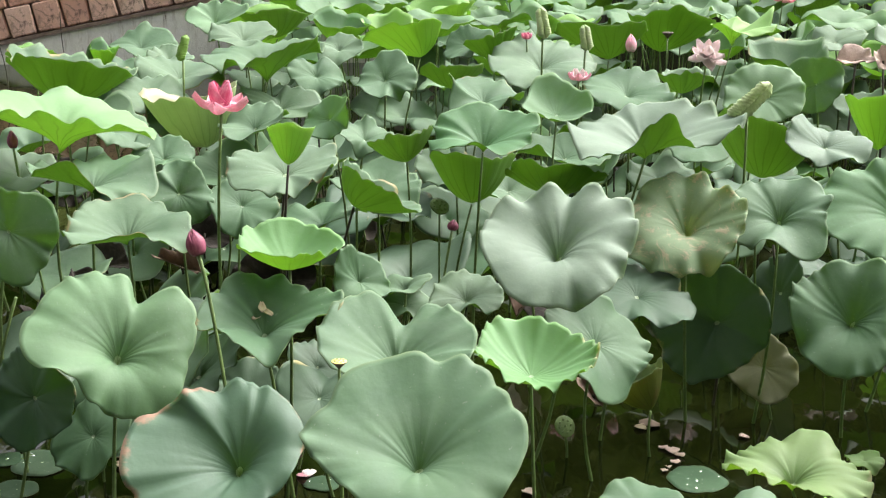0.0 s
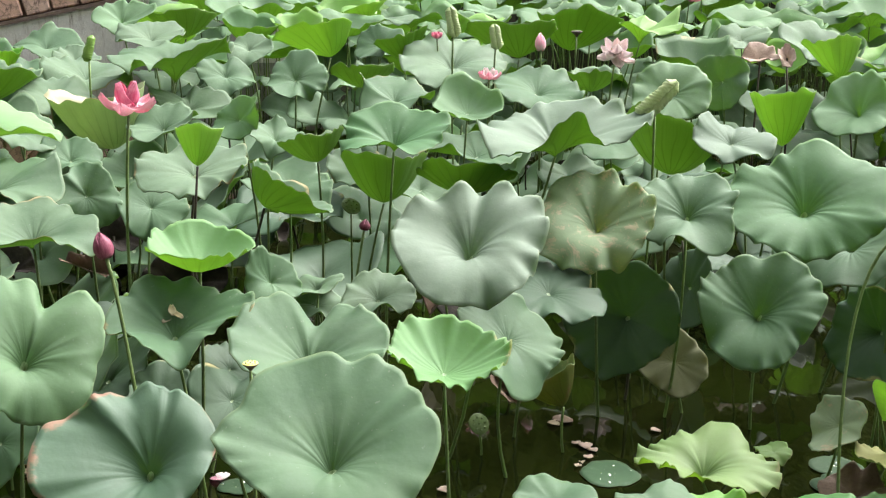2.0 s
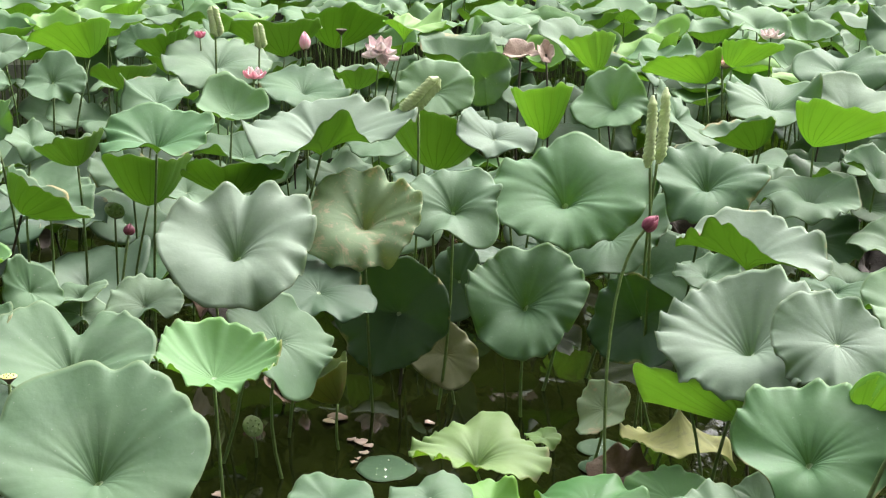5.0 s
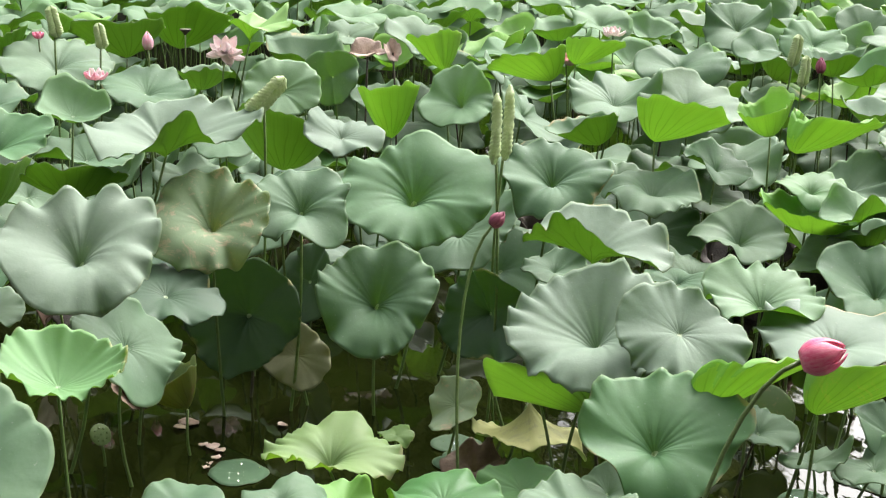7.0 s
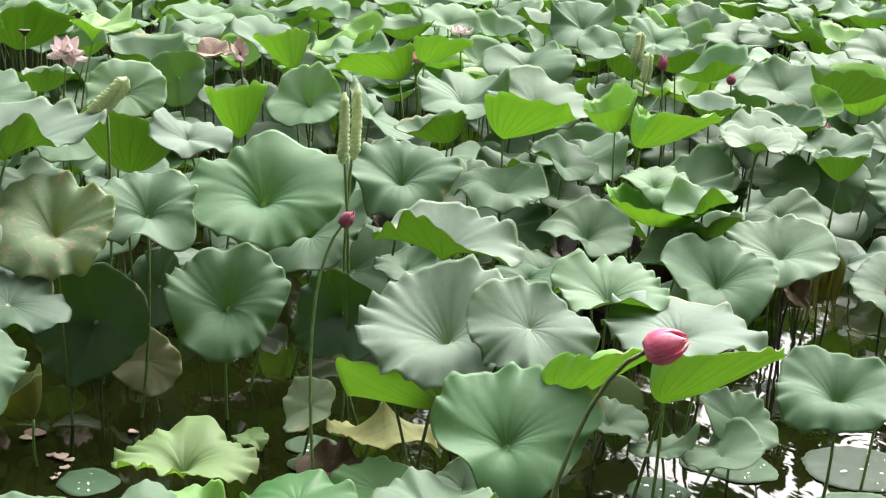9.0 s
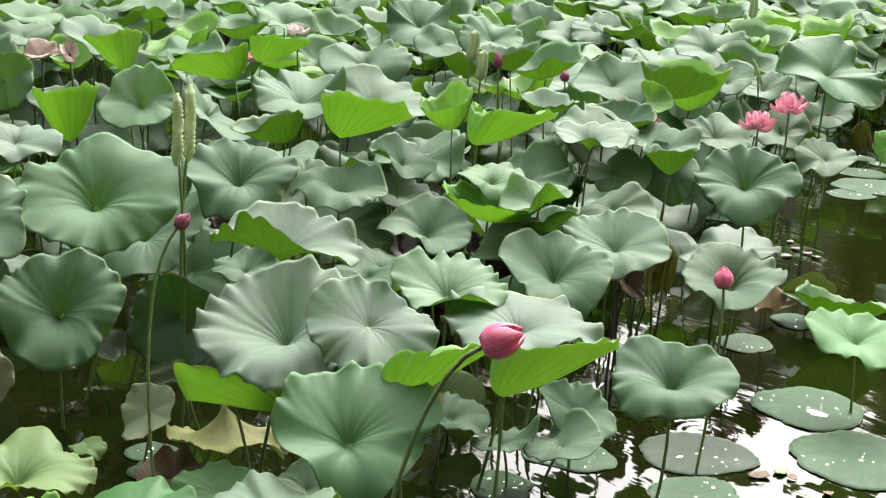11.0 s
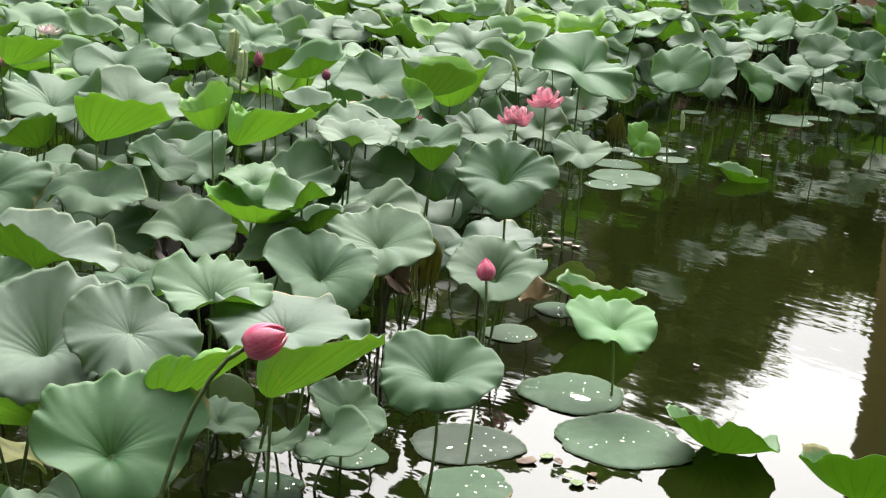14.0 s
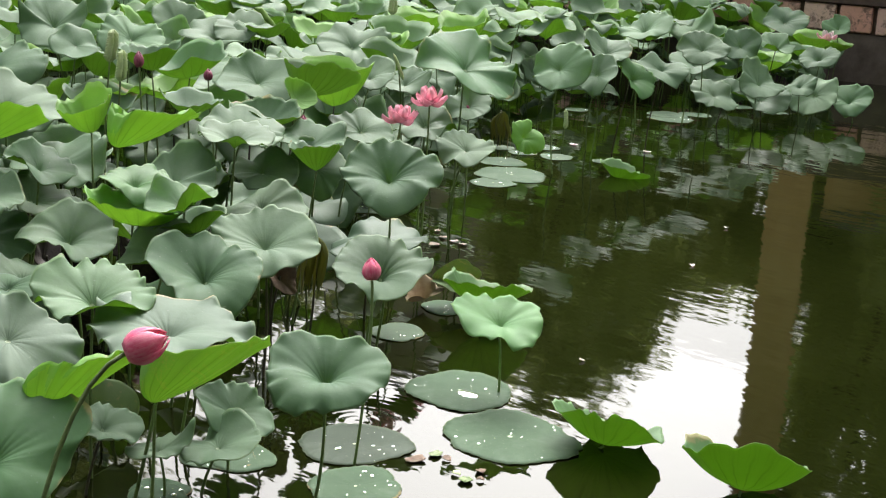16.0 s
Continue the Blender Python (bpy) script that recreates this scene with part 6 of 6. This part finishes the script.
# ---- what the water mirrors: houses and trees beyond the bank ----
def house(x, y, rot, w, d, h, roof_h, wall_mat, seed, label, cols=3, column=False):
    base = new("house")
    base.matrix_basis = pose(x, y, 0.9, 0, 0, rot)
    bm = bmesh.new()
    bmesh.ops.create_cube(bm, size=1.0, matrix=Matrix.LocRotScale((0, 0, h / 2), None, (w, d, h)))
    part("wall", bm, wall_mat, base)
    bm = bmesh.new()
    e = min(0.6, 0.12 * w)
    vs = [bm.verts.new(c) for c in ((-w / 2 - e, -d / 2 - e, h), (w / 2 + e, -d / 2 - e, h), (w / 2 + e, d / 2 + e, h), (-w / 2 - e, d / 2 + e, h), (-w / 2 + 0.5, 0, h + roof_h), (w / 2 - 0.5, 0, h + roof_h))]
    for f in ((0, 1, 5, 4), (2, 3, 4, 5), (1, 2, 5), (3, 0, 4), (3, 2, 1, 0)):
        bm.faces.new([vs[i] for i in f])
    part("roof", bm, ROOF, base, "grey tiled roof")
    storeys = max(1, int(h // 3))
    for s in range(storeys):
        for c in range(cols):
            xw = -w / 2 + w * (c + 0.5) / cols
            bm = bmesh.new()
            bmesh.ops.create_cube(bm, size=1.0, matrix=Matrix.LocRotScale((xw, -d / 2, s * 3 + 1.6), None, (1.1, 0.06, 1.3)))
            win = part("window", bm, GREY_WALL, base)
            bm = bmesh.new()
            bmesh.ops.create_cube(bm, size=1.0, matrix=Matrix.LocRotScale((xw, -d / 2 - 0.02, s * 3 + 1.6), None, (0.92, 0.06, 1.12)))
            part("pane", bm, GLASS_DARK, win)
    if column:
        for xw in (-w / 2, w / 2):
            bm = bmesh.new()
            bmesh.ops.create_cone(bm, cap_ends=True, segments=16, radius1=0.32, radius2=0.27, depth=h, matrix=Matrix.Translation((xw, -d / 2 - 0.5, h / 2)))
            part("column", bm, OCHRE, base, "ochre plastered column")
    return tagged(base, label, "house", "houses")


def tree(x, y, h, spread, seed, z0=0.9, low=0.25, leaves=4800):
    """Trunk, limbs, and a crown of many small leaf clusters."""
    rng = random.Random(seed)
    base = new("tree")
    base.location = (x, y, z0)
    trunk = [(0.25 * math.sin(i * 0.9 + seed), 0.2 * math.cos(i * 1.3 + seed), h * 0.75 * i / 7) for i in range(8)]
    piece("trunk", tube(trunk, [0.20 * (1 - 0.1 * i) for i in range(8)], (BARK,), 9), base)
    tips = []
    for i in range(9):
        a, q = i * 2.4 + rng.random(), rng.uniform(0.3, 1.0)
        st = Vector(trunk[2 + i % 5])
        tip = Vector((math.cos(a) * spread * rng.uniform(0.5, 0.95), math.sin(a) * spread * rng.uniform(0.5, 0.95), h * rng.uniform(low + 0.1, 0.95)))
        mid = st.lerp(tip, 0.5) + Vector((0, 0, 0.3))
        piece("limb", tube([st, mid, tip], [0.07, 0.05, 0.015], (BARK,), 6), base)
        tips.append(tip)
    tips.append(Vector((0, 0, h)))
    V, F = [], []
    for k in range(leaves):
        c = tips[rng.randrange(len(tips))] + Vector((rng.gauss(0, spread * 0.27), rng.gauss(0, spread * 0.27), rng.gauss(0, h * 0.10)))
        if c.z < h * low:
            continue
        s = rng.uniform(0.18, 0.36)
        a = Vector((rng.gauss(0, 1), rng.gauss(0, 1), rng.gauss(0, 0.5))).normalized()
        b = a.orthogonal().normalized()
        i0 = len(V)
        V += [c - a * s, c + b * s * 0.45, c + a * s, c - b * s * 0.45, c + a.cross(b) * s * 0.25]
        F += [(i0, i0 + 1, i0 + 4), (i0 + 1, i0 + 2, i0 + 4), (i0 + 2, i0 + 3, i0 + 4), (i0 + 3, i0, i0 + 4)]
    piece("crown", mesh_of("crown", V, F, (TREE_LEAF,), smooth=False), base)
    return tagged(base, "broad dark green tree, mirrored beyond the pond wall or added unseen behind for shade", "tree", "trees")


tree_rng = random.Random(5)
for i in range(18):
    deg = -34 + 5.4 * i
    b = radians(deg)
    d = tree_rng.uniform(21.5, 24.0)
    tall = tree_rng.uniform(8.0, 9.5) if -16 < deg < 34 else tree_rng.uniform(3.3, 3.9)
    if deg > 40:
        continue
    tree(d * math.sin(b), d * math.cos(b), tall, 2.5, 40 + i, low=0.02)
tree(20.6, 9.2, 10.5, 1.3, 70, low=0.05)
tree(20.2, 7.4, 10.0, 2.0, 71, low=0.05)
tree(20.6, 4.6, 11.0, 2.6, 72, low=0.05)
tree(23.5, 8.6, 5.0, 2.4, 74, low=0.02)
tree(21.5, 0.8, 10.5, 3.0, 73, low=0.05)
house(18.14, 9.77, -61.7, 0.60, 1.2, 12.0, 0.7, OCHRE, 1, "tall narrow ochre plastered tower house beyond the pond", 0)
tree(17.7, 13.2, 4.6, 1.2, 84, low=0.0)
tree(17.35, 11.95, 3.6, 0.9, 85, low=0.0)
house(20.6, 18.7, -47.9, 4.4, 6.0, 5.9, 0.4, GREY_WALL, 2, "low grey-brown plastered house with a grey tiled roof", 4)
house(18.75, 8.8, -64, 1.3, 1.2, 1.2, 0.3, OCHRE, 3, "low ochre plastered garden hut beyond the pond wall", 0)
for hx, hy in ((19.0, 6.6), (19.4, 4.6)):
    tree(hx, hy, 2.7, 1.5, int(hx * 10 + hy * 7), low=0.0)
tree(19.8, 9.9, 2.8, 1.2, 81, low=0.0)
tree(17.9, 11.6, 2.6, 1.5, 82, low=0.0)
# unseen trees added on the bank behind, dense enough to block light from there
for hx, hy, hh in ((-10.5, -0.6, 11.0), (-6.2, -3.4, 12.5), (-2.2, -4.0, 13.0), (2.4, -4.6, 13.0), (6.6, -8.6, 9.0)):
    tree(hx, hy, hh, 4.2, int(300 + hx * 7), z0=0.3, low=0.26, leaves=13000)
